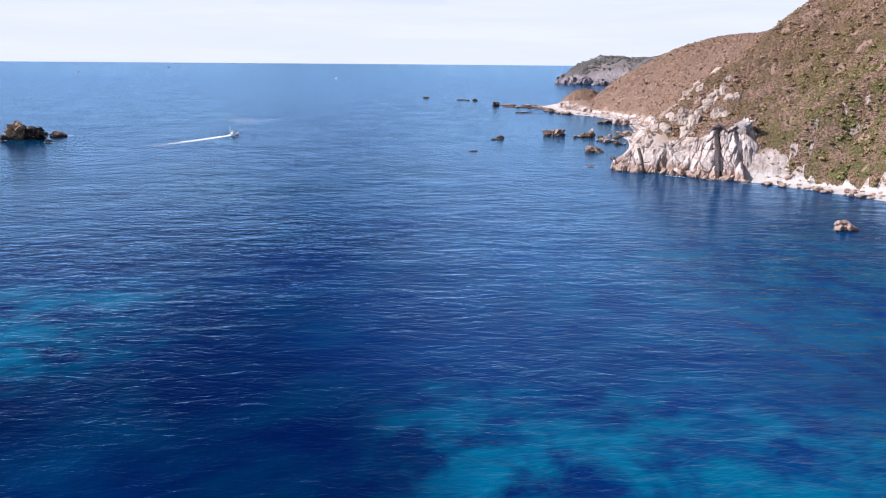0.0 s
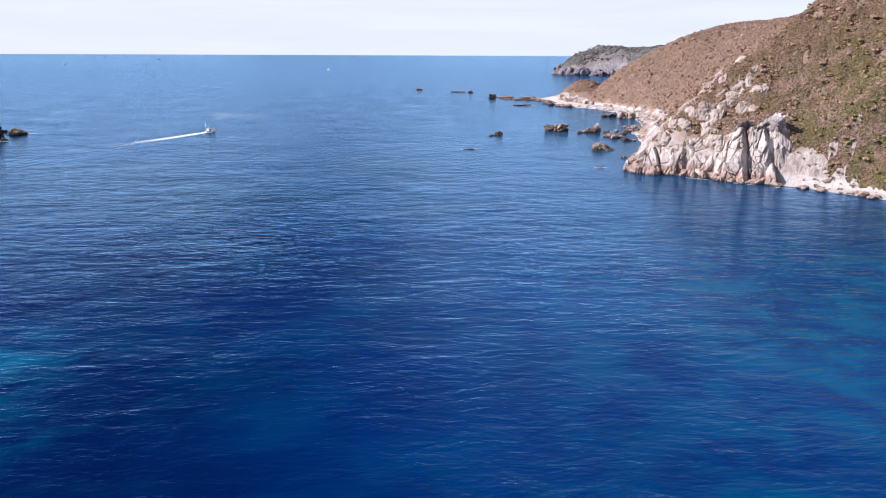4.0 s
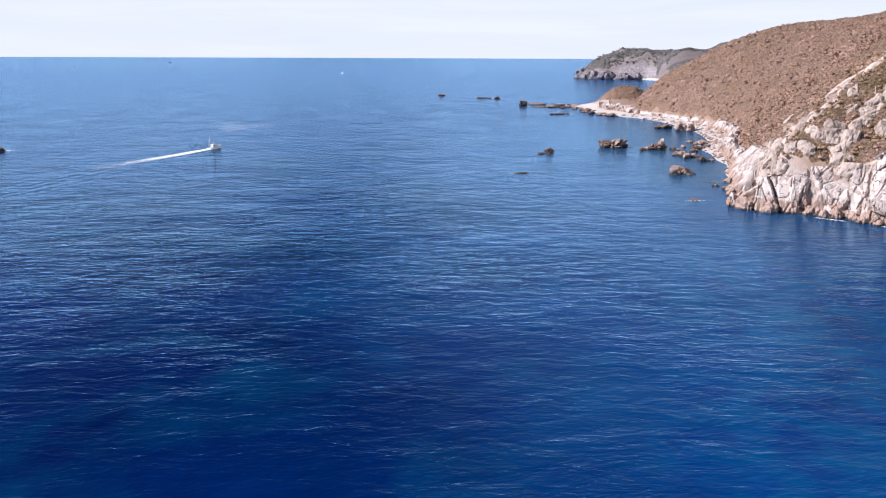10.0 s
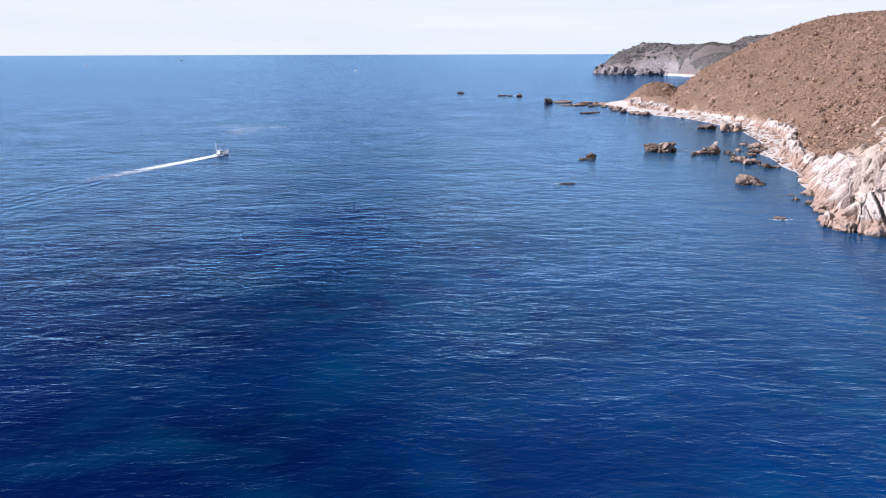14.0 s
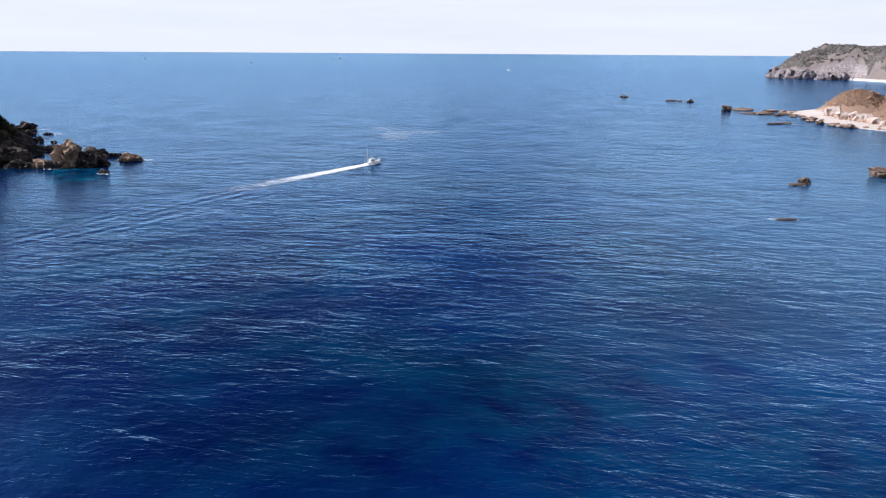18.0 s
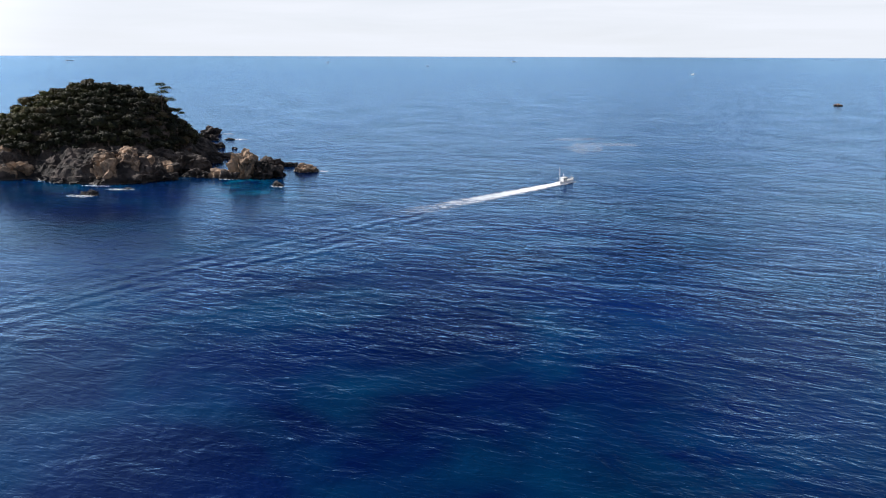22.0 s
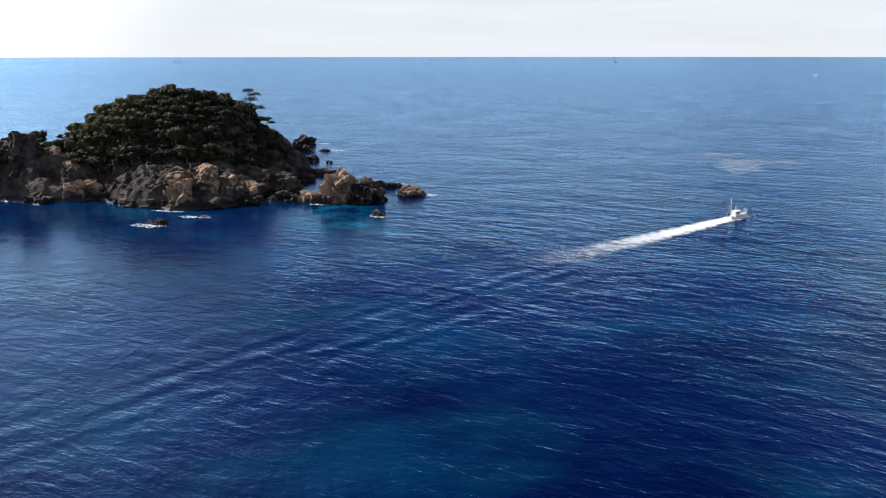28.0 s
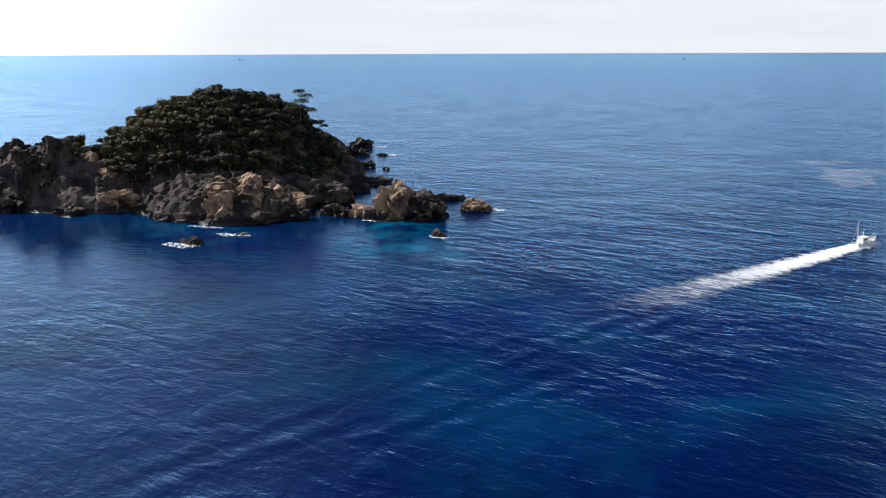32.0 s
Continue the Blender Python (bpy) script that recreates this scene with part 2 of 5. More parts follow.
def rock_paint(name, light, dark, band, band_top, green=0.0):
    k = Paint(name, 0.88, 0.25)
    big = k.noise(0.12, 5.0, 0.6)
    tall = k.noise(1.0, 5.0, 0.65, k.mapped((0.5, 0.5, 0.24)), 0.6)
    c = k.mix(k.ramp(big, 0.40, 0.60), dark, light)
    # upright dark streaks: stain, and the shade of clefts put into the colour
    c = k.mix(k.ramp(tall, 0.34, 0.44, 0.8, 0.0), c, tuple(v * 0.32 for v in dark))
    fine = k.noise(1.3, 4.0, 0.7)
    c = k.mix(k.ramp(fine, 0.5, 0.8, 0.0, 0.5), c, tuple(min(0.8, v * 1.2) for v in light))
    z = k.math("ADD", k.axis(2), k.math("MULTIPLY", k.math("SUBTRACT", big, 0.5), 7.0))
    c = k.mix(k.ramp(z, band_top * 0.7, band_top, 0.85, 0.0), c, band)
    wet = k.math("ADD", k.axis(2), k.math("MULTIPLY", k.math("SUBTRACT", fine, 0.5), 1.2))
    w = k.ramp(wet, 0.35, 0.9, 0.85, 0.0)
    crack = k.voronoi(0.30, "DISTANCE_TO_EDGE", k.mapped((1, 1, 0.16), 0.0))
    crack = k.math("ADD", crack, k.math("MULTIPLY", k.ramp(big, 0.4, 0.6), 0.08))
    # cracks darkened in colour along their lines, as shade would fill them
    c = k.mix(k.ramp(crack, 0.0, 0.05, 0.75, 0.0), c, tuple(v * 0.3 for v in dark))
    k.base(k.mix(w, c, (0.035, 0.028, 0.022)))
    k.to(k.ramp(wet, 0.35, 0.9, 0.35, 0.9), k.p.inputs["Roughness"])
    n = k.bump(k.ramp(crack, 0.0, 0.12), 0.35, 0.7)
    k.bump(k.math("ADD", tall, k.math("MULTIPLY", fine, 0.4)), 0.8, 0.8, n)
    return k.m


def land_paint():
    k = Paint("hillside_earth", 0.95, 0.1)
    a = k.noise(0.035, 4.0, 0.6)
    b = k.noise(0.25, 5.0, 0.65)
    c = k.mix(k.ramp(a, 0.4, 0.6), (0.27, 0.18, 0.14), (0.25, 0.175, 0.12))
    c = k.mix(k.ramp(b, 0.45, 0.75, 0.0, 0.5), c, (0.19, 0.13, 0.095))
    # the far headland's haze is put into its earth colour as grey
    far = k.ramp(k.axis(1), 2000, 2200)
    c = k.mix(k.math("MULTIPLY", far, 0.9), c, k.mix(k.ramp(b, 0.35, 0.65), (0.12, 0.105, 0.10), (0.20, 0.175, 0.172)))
    bare = k.math("MULTIPLY", k.math("MAXIMUM", k.near(179, 512, 34, (1.0, 1.5)), k.math("MAXIMUM", k.near(140, 492, 40, (2.6, 1.0)), k.near(118, 470, 26, (1.3, 1.0)))), k.ramp(b, 0.36, 0.5, 0.4, 1.0))
    c = k.mix(bare, c, (0.45, 0.365, 0.315))
    steep = k.axis(2, k.t.nodes.new("ShaderNodeNewGeometry").outputs["Normal"])
    steep = k.math("ADD", steep, k.math("MULTIPLY", k.math("SUBTRACT", b, 0.5), 0.35))
    stone = k.mix(k.ramp(k.noise(1.0, 5.0, 0.65, k.mapped((0.5, 0.5, 0.12)), 0.6), 0.35, 0.6), (0.22, 0.165, 0.135), (0.44, 0.37, 0.33))
    # far stone is greyed for the haze too
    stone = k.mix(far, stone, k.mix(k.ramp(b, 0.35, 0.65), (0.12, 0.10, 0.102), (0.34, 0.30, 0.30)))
    c = k.mix(k.ramp(steep, 0.46, 0.58, 1.0, 0.0), c, stone)
    # pale shingle along the shore
    z = k.math("ADD", k.axis(2), k.math("MULTIPLY", k.math("SUBTRACT", b, 0.5), 4.0))
    c = k.mix(k.ramp(z, 4.2, 6.0, 1.0, 0.0), c, k.mix(k.noise(0.8, 4.0, 0.7), (0.36, 0.315, 0.285), (0.55, 0.50, 0.465)))
    k.base(c)
    k.bump(k.noise(0.5, 5.0, 0.7), 1.2, 0.8)
    return k.m


def leaf_paint(name, tones, scale=0.05, olive=None, each=None, place=(245, 400, 260), lush=None):
    k = Paint(name, 0.75, 0.2)
    a = k.noise(scale, 3.0, 0.55)
    b = k.noise(scale * 5, 3.0, 0.6)
    c = k.mix(k.ramp(a, 0.38, 0.62), tones[0], tones[1])
    c = k.mix(k.ramp(b, 0.42, 0.62), c, tones[2])
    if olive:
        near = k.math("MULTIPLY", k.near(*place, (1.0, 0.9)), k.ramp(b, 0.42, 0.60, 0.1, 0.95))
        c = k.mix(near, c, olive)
    if lush:
        c = k.mix(k.math("MULTIPLY", k.near(210, 388, 75), k.ramp(k.noise(0.07, 3.0, 0.6), 0.46, 0.58, 0.0, 0.9)), c, lush)
    v = k.ramp(k.island(), 0.0, 1.0, 0.86, 1.16)
    if each:
        one = k.random()
        c = k.mix(k.ramp(one, 0.80, 0.97, 0.0, 0.7), c, each)
        v = k.math("MULTIPLY", v, k.ramp(one, 0.0, 0.7, 0.55, 1.25))
    m = k.t.nodes.new("ShaderNodeVectorMath")
    m.operation = "SCALE"
    k.to(c, m.inputs[0])
    k.to(v, m.inputs["Scale"])
    k.base(m.outputs[0])
    return k.m


def plain_paint(name, colour, rough=0.5, grain=0.15, spec=0.4, metal=0.0):
    k = Paint(name, rough, spec)
    n = k.noise(6.0, 3.0, 0.6)
    k.base(k.mix(k.ramp(n, 0.35, 0.7), tuple(v * (1 - grain) for v in colour), tuple(min(1, v * (1 + grain)) for v in colour)))
    k.p.inputs["Metallic"].default_value = metal
    return k.m


SEA = sea_paint()
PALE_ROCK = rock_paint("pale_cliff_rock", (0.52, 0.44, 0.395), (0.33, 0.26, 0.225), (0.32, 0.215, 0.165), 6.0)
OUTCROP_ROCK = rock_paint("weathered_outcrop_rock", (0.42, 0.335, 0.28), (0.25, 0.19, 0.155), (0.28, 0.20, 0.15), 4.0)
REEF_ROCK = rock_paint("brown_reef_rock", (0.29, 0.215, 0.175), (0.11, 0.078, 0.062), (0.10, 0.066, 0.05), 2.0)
# island rock twice: shade put into the dark paint, sunlight into the gold
ISLAND_ROCK = rock_paint("shaded_island_rock", (0.078, 0.062, 0.054), (0.011, 0.0095, 0.009), (0.014, 0.012, 0.012), 3.0)
LIT_ROCK = rock_paint("sunlit_island_rock", (0.38, 0.26, 0.17), (0.085, 0.06, 0.046), (0.10, 0.07, 0.05), 2.5)
# grey of the headland rock holds the haze in front of it
HEAD_ROCK = rock_paint("hazed_headland_rock", (0.27, 0.235, 0.24), (0.13, 0.11, 0.115), (0.10, 0.08, 0.078), 4.0)
LAND = land_paint()
SCRUB = leaf_paint("hill_scrub", ((0.36, 0.23, 0.175), (0.32, 0.20, 0.13), (0.24, 0.15, 0.105)), 0.02, (0.25, 0.17, 0.075), place=(240, 380, 230), lush=(0.15, 0.17, 0.045))


def sheet_paint(name, tones, olive, shade, light, scale=1.0):
    """Scrub seen as one mass: mottled tones, painted shade and light, leafy relief."""
    k = Paint(name, 0.9, 0.1)
    a, b, f = k.noise(0.02 * scale, 3.0, 0.55), k.noise(0.10 * scale, 3.0, 0.6), k.noise(0.9 * scale, 5.0, 0.75)
    c = k.mix(k.ramp(a, 0.38, 0.62), tones[0], tones[1])
    c = k.mix(k.ramp(b, 0.42, 0.62), c, tones[2])
    if olive:
        c = k.mix(k.math("MULTIPLY", k.near(240, 380, 230, (1.0, 0.9)), k.ramp(b, 0.42, 0.60, 0.1, 0.95)), c, olive)
    if olive:
        c = k.mix(k.math("MULTIPLY", k.near(208, 392, 70), k.ramp(b, 0.45, 0.6, 0.0, 0.9)), c, (0.17, 0.17, 0.055))
    # hollows of the relief painted darker and crests lighter, like shade and sun
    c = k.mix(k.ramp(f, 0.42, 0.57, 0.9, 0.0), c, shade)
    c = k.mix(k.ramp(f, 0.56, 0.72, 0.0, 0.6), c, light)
    k.base(c)
    k.bump(f, 2.4 / scale, 1.0)
    return k.m


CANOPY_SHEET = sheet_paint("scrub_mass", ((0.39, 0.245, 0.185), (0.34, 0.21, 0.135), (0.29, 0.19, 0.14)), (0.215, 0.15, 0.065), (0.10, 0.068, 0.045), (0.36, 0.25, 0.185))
# headland scrub tones are greyed and lightened to hold the haze
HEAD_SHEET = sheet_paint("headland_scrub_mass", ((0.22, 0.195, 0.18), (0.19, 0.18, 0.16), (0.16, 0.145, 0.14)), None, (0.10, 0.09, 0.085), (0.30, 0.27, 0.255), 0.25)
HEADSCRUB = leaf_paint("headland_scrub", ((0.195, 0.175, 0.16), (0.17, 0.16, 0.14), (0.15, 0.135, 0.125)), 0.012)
# sunlit west slope put into the colour as olive, over darkened leaf tones
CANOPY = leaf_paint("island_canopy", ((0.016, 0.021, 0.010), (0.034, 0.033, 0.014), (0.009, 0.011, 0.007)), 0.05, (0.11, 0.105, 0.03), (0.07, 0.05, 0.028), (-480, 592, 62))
PINE = leaf_paint("pine_needles", ((0.035, 0.055, 0.022), (0.05, 0.07, 0.03), (0.03, 0.045, 0.02)), 0.3)
BARK = plain_paint("bark", (0.13, 0.10, 0.08), 0.9, 0.4, 0.1)


# ---- shape helpers ----
def hashed(i, seed):
    h = (i[..., 0] * 73856093) ^ (i[..., 1] * 19349663) ^ (i[..., 2] * 83492791) ^ (seed * 2654435)
    h = (h ^ (h >> 13)) * 1274126177 & 0x7FFFFFFF
    return ((h ^ (h >> 16)) & 0xFFFFFF) / 16777215.0


def soft_noise(p, seed=0):
    """Smooth value noise, 0 to 1, at an array of places."""
    i = np.floor(p).astype(np.int64)
    f = p - i
    f = f * f * (3 - 2 * f)
    out = 0
    for dx in (0, 1):
        for dy in (0, 1):
            for dz in (0, 1):
                w = (f[..., 0] if dx else 1 - f[..., 0]) * (f[..., 1] if dy else 1 - f[..., 1]) * (f[..., 2] if dz else 1 - f[..., 2])
                out = out + w * hashed(i + np.array((dx, dy, dz)), seed)
    return out


def fractal(p, seed=0, octaves=4, gain=0.5):
    out, amp, total = 0, 1.0, 0
    for o in range(octaves):
        out = out + amp * soft_noise(p * 2.0**o + 17.3 * o, seed + o)
        total += amp
        amp *= gain
    return out / total


def mesh_of(name, verts, faces, material, smooth=False):
    me = bpy.data.meshes.new(name)
    verts, faces = np.asarray(verts, np.float32), np.asarray(faces, np.int32)
    k = faces.shape[1]
    me.vertices.add(len(verts))
    me.vertices.foreach_set("co", verts.ravel())
    me.loops.add(faces.size)
    me.loops.foreach_set("vertex_index", faces.ravel())
    me.polygons.add(len(faces))
    me.polygons.foreach_set("loop_start", np.arange(0, faces.size, k, dtype=np.int32))
    me.polygons.foreach_set("use_smooth", np.full(len(faces), smooth))
    me.update(calc_edges=True)
    me.materials.append(material)
    return me


def thing(name, x, y, z, label, category, group="", kind="", turn=0.0):
    ob = new(name)
    ob.empty_display_size = 0.5
    ob.matrix_world = pose(x, y, z, 0, 0, turn)
    return tagged(ob, label, category, group, kind)


def part_me(name, me, parent, label="", m=None):
    ob = new(name, me)
    ob.parent = parent
    if m:
        ob.matrix_basis = m
    if label:
        ob["label"] = label
    return ob


def part(name, bm, material, parent, label="", m=None, smooth=False):
    me = bpy.data.meshes.new(name)
    bm.to_mesh(me)
    bm.free()
    me.materials.append(material)
    if smooth:
        for p in me.polygons:
            p.use_smooth = True
    return part_me(name, me, parent, label, m)


BALLS = {}


def ball(sub):
    if sub not in BALLS:
        bm = bmesh.new()
        bmesh.ops.create_icosphere(bm, subdivisions=sub, radius=1)
        BALLS[sub] = (np.array([v.co[:] for v in bm.verts]), np.array([[v.index for v in f.verts] for f in bm.faces]))
        bm.free()
    return BALLS[sub]


def rock_shape(sx, sy, sz, seed, planes=16, sub=4, rough=0.12, grain=(1, 1, 1), lean=(0, 0), sink=0.35, blocky=1.0, crag=1.0):
    """A broken stone: a ball cut by random planes, then roughened. Half sizes sx, sy and height sz above its base at z = 0."""
    v, f = ball(sub)
    r = np.random.RandomState(seed)
    n = r.normal(size=(planes, 3))
    n /= np.linalg.norm(n, axis=1)[:, None]
    d = r.uniform(0.6, 1.0, planes)
    # a few planes near the top keep it from ending in a point
    top = np.c_[r.uniform(-0.45, 0.45, (4, 2)), np.ones(4)]
    n = np.vstack([n, top / np.linalg.norm(top, axis=1)[:, None]])
    d = np.concatenate([d, r.uniform(0.55, 0.8, 4)])
    dot = v @ n.T
    reach = np.where(dot > 0.05, d / np.maximum(dot, 0.05), 9).min(1)
    square = (np.abs(v) ** 4).sum(1) ** -0.25
    p = v * np.minimum(reach * 1.12, square)[:, None]
    p[:, 2] = np.where(p[:, 2] < 0, p[:, 2] * sink, p[:, 2] / p[:, 2].max())
    p = p * np.array((sx, sy, sz))
    small = min(sx, sy, sz)
    q = p / (small * 0.9) * np.array(grain) + seed * 3.1
    lift = (np.abs(fractal(q, seed, 3) - 0.5) * -2.6 + 0.45) + 0.8 * (fractal(q * 3.1, seed + 9, 3) - 0.5)
    out = v * np.array((1, 1, 0.6))
    p = p + out * (lift * rough * small)[:, None]
    # broken blocks: each cell of the stone stands a little proud or back
    cells = r.normal(size=(46, 3)) * np.array((sx, sy, sz * 0.7)) * 0.75
    q = p + (fractal(p / (small * 0.5) + 5, seed + 3, 2)[:, None] - 0.5) * small * 0.5
    near = ((q[:, None] - cells[None]) ** 2).sum(2)
    pick = near.argmin(1)
    near.sort(axis=1)
    gap = np.clip((np.sqrt(near[:, 1]) - np.sqrt(near[:, 0])) / (small * 0.16), 0, 1)
    push = (r.uniform(-0.22, 0.2, 46)[pick] - 0.16 * (1 - gap)) * blocky * small
    p = p + out * push[:, None]
    # crags at the scale of metres
    if sub > 3:
        q = p * np.array((1, 1, 0.6)) + seed * 7.7
        for size, amp in ((5.0, 0.5), (2.4, 0.34), (1.1, 0.2)):
            p = p + out * ((0.35 - np.abs(fractal(q / size, seed + int(size * 10), 2) - 0.5) * 3.2) * amp * min(size, small * 0.8) * crag)[:, None]
    up = np.maximum(p[:, 2], 0)
    p[:, 0] += lean[0] * up
    p[:, 1] += lean[1] * up
    return p, f


def rock(name, x, y, sx, sy, sz, seed, material, label, turn=0.0, group="", z=0.0, category="rock", **kw):
    p, f = rock_shape(sx, sy, sz, seed, **kw)
    ob = new(name, mesh_of(name, p, f, material))
    ob.matrix_world = pose(x, y, z, 0, 0, turn)
    return tagged(ob, label, category, group)


# ---- sea ----
def build_sea():
    cx, cy = -60.0, 330.0
    radii = np.concatenate([[0], np.geomspace(20, 4750, 90)])
    spokes = 180
    a = np.linspace(0, 2 * np.pi, spokes, endpoint=False)
    rr, aa = np.meshgrid(radii[1:], a, indexing="ij")
    # towards the rim the sheet lifts to where the far horizon stands
    z = 47.0 * np.clip((rr - 2750) / 2000, 0, 1) ** 1.6
    v = np.stack([cx + rr * np.sin(aa), cy + rr * np.cos(aa), z], -1).reshape(-1, 3)
    v = np.vstack([[cx, cy, 0], v])
    f = []
    nr = len(radii) - 1
    for i in range(nr - 1):
        for j in range(spokes):
            k = (j + 1) % spokes
            a0, b0 = 1 + i * spokes, 1 + (i + 1) * spokes
            f.append((a0 + j, a0 + k, b0 + k))
            f.append((a0 + j, b0 + k, b0 + j))
    f += [(0, 1 + (j + 1) % spokes, 1 + j) for j in range(spokes)]
    f = np.array(f)
    ob = new("water", mesh_of("water", v, f, SEA, True))
    tagged(ob, "deep blue open sea with small waves and turquoise shallows", "sea", kind="structure")


build_sea()

# ---- mainland ----
COAST = [(420, 40), (330, 170), (250, 290), (202, 352), (183, 384), (165, 406), (152, 416), (137, 426), (124, 440), (108, 452), (106, 462),
         (121, 504), (127, 545), (140, 580), (146, 620), (150, 658), (168, 702), (182, 757), (186, 812), (186, 872), (178, 918), (154, 964),
         (140, 1020), (140, 1092), (136, 1128), (152, 1168), (207, 1203), (287, 1280), (340, 1440), (450, 1820), (540, 2180), (505, 2300),
         (440, 2340), (388, 2370), (350, 2440), (374, 2540), (620, 2750), (1500, 2850)]


def inland(x, y):
    """Distance from the shore line: positive on land."""
    best = np.full(x.shape, 1e9)
    sign = np.ones(x.shape)
    for (ax, ay), (bx, by) in zip(COAST, COAST[1:]):
        dx, dy = bx - ax, by - ay
        t = np.clip(((x - ax) * dx + (y - ay) * dy) / (dx * dx + dy * dy), 0, 1)
        ex, ey = x - ax - t * dx, y - ay - t * dy
        d = np.hypot(ex, ey)
        side = np.where(dx * ey - dy * ex < 0, 1.0, -1.0)
        closer = d < best - 1e-6
        sign = np.where(closer, side, sign)
        best = np.minimum(best, d)
    return best * sign


BEACH = ([200, 392, 406, 560, 640, 800, 905, 970, 1010, 1045, 1085, 1150, 1300, 2100, 2200], [11, 10, 3, 6, 18, 22, 17, 22, 36, 52, 72, 90, 40, 20, 0])


def land_height(x, y):
    d = inland(x, y)
    p = np.stack([x, y, 0 * x], -1)
    d = d + 5 * (fractal(p / 14, 3, 3) - 0.5)
    beach = np.interp(y, *BEACH)
    high = np.interp(y, [200, 450, 620, 800, 950, 1040, 1100, 1300, 1500, 2200], [172, 162, 142, 118, 104, 104, 98, 70, 45, 45])
    wide = np.interp(y, [200, 450, 620, 800, 1100, 2200], [125, 122, 118, 95, 95, 120])
    step = np.interp(y, [200, 396, 410, 470, 545, 600, 900, 1150, 2100, 2250], [2, 3, 16, 18, 10, 3, 3, 3, 20, 30])
    run = np.interp(y, [2000, 2200], [5, 12])
    e = np.maximum(d - beach, 0)
    bend = np.interp(y, [390, 430, 540, 640], [1.0, 1.45, 1.45, 1.0])
    z = high * (1 - np.exp(-((e / wide) ** bend))) + step * (1 - np.exp(-e / run))
    head = np.interp(x, [345, 368, 398, 448, 476, 600, 690, 730, 820, 1500], [28, 36, 50, 60, 68, 74, 58, 54, 96, 104]) * (1 - np.exp(-e / 20))
    z = np.where(y > 2230, head, z)
    z = z + np.minimum(np.maximum(d, -8) * 0.16, 2.6)
    rough = np.clip(e / 40, 0, 1)
    z = z + rough * (11 * (fractal(p / 50, 11, 4) - 0.5) + 22 * (np.abs(fractal(p / np.array((150, 60, 1)), 5, 3) - 0.5) - 0.12))
    z = z + np.where(y > 2230, 34 * (fractal(p / 75, 41, 4) - 0.5) * np.clip(e / 35, 0, 1), 0)
    z = z + 22 * np.exp(-(((x - 196) / 30) ** 2 + ((y - 1108) / 32) ** 2) ** 1.4)
    return np.where(d < -6, -3.0, z), d


def sheet(name, xs, ys, height, material, low, smooth=True):
    x, y = np.meshgrid(xs, ys)
    v = np.stack([x, y, height(x, y)[0]], -1).reshape(-1, 3)
    w = len(xs)
    i = np.arange(len(ys) - 1)[:, None] * w + np.arange(w - 1)[None]
    f = np.stack([i, i + 1, i + w + 1, i + w], -1).reshape(-1, 4)
    return new(name, mesh_of(name, v, f[v[f, 2].max(1) > low], material, smooth))


tagged(sheet("ground", np.concatenate([np.arange(84, 250, 1.6), np.arange(250, 300, 2.5), np.arange(300, 520, 5), np.arange(520, 1500, 20)]),
             np.concatenate([np.arange(60, 320, 6), np.arange(320, 420, 1.6), np.arange(420, 760, 2.5), np.arange(760, 1260, 4), np.arange(1260, 2200, 16), np.arange(2200, 2850, 7)]),
             land_height, LAND, -2.5), "steep brown hillside above a pale shingle shore", "hillside", kind="structure")

# ---- island ----
ISLE = [(-540, 505), (-505, 512), (-470, 522), (-450, 532), (-427, 541), (-420, 551), (-396, 545), (-372, 553), (-356, 565), (-362, 592), (-378, 618),
        (-388, 648), (-412, 682), (-448, 712), (-486, 752), (-510, 740), (-525, 690), (-535, 640), (-560, 570)]


def isle_inside(x, y):
    best = np.full(x.shape, 1e9)
    odd = np.zeros(x.shape, bool)
    for (ax, ay), (bx, by) in zip(ISLE, ISLE[1:] + ISLE[:1]):
        dx, dy = bx - ax, by - ay
        t = np.clip(((x - ax) * dx + (y - ay) * dy) / (dx * dx + dy * dy), 0, 1)
        best = np.minimum(best, np.hypot(x - ax - t * dx, y - ay - t * dy))
        odd ^= ((ay > y) != (by > y)) & (x < (bx - ax) * (y - ay) / (by - ay + 1e-9) + ax)
    return np.where(odd, best, -best)


def isle_dome(x, y):
    u = ((x + 446) * 0.62 + (y - 622) * 0.78) / 72
    w = ((x + 446) * 0.78 - (y - 622) * 0.62) / 74
    return 38 * np.clip(1 - (u * u + w * w) ** 0.95, 0, 1)


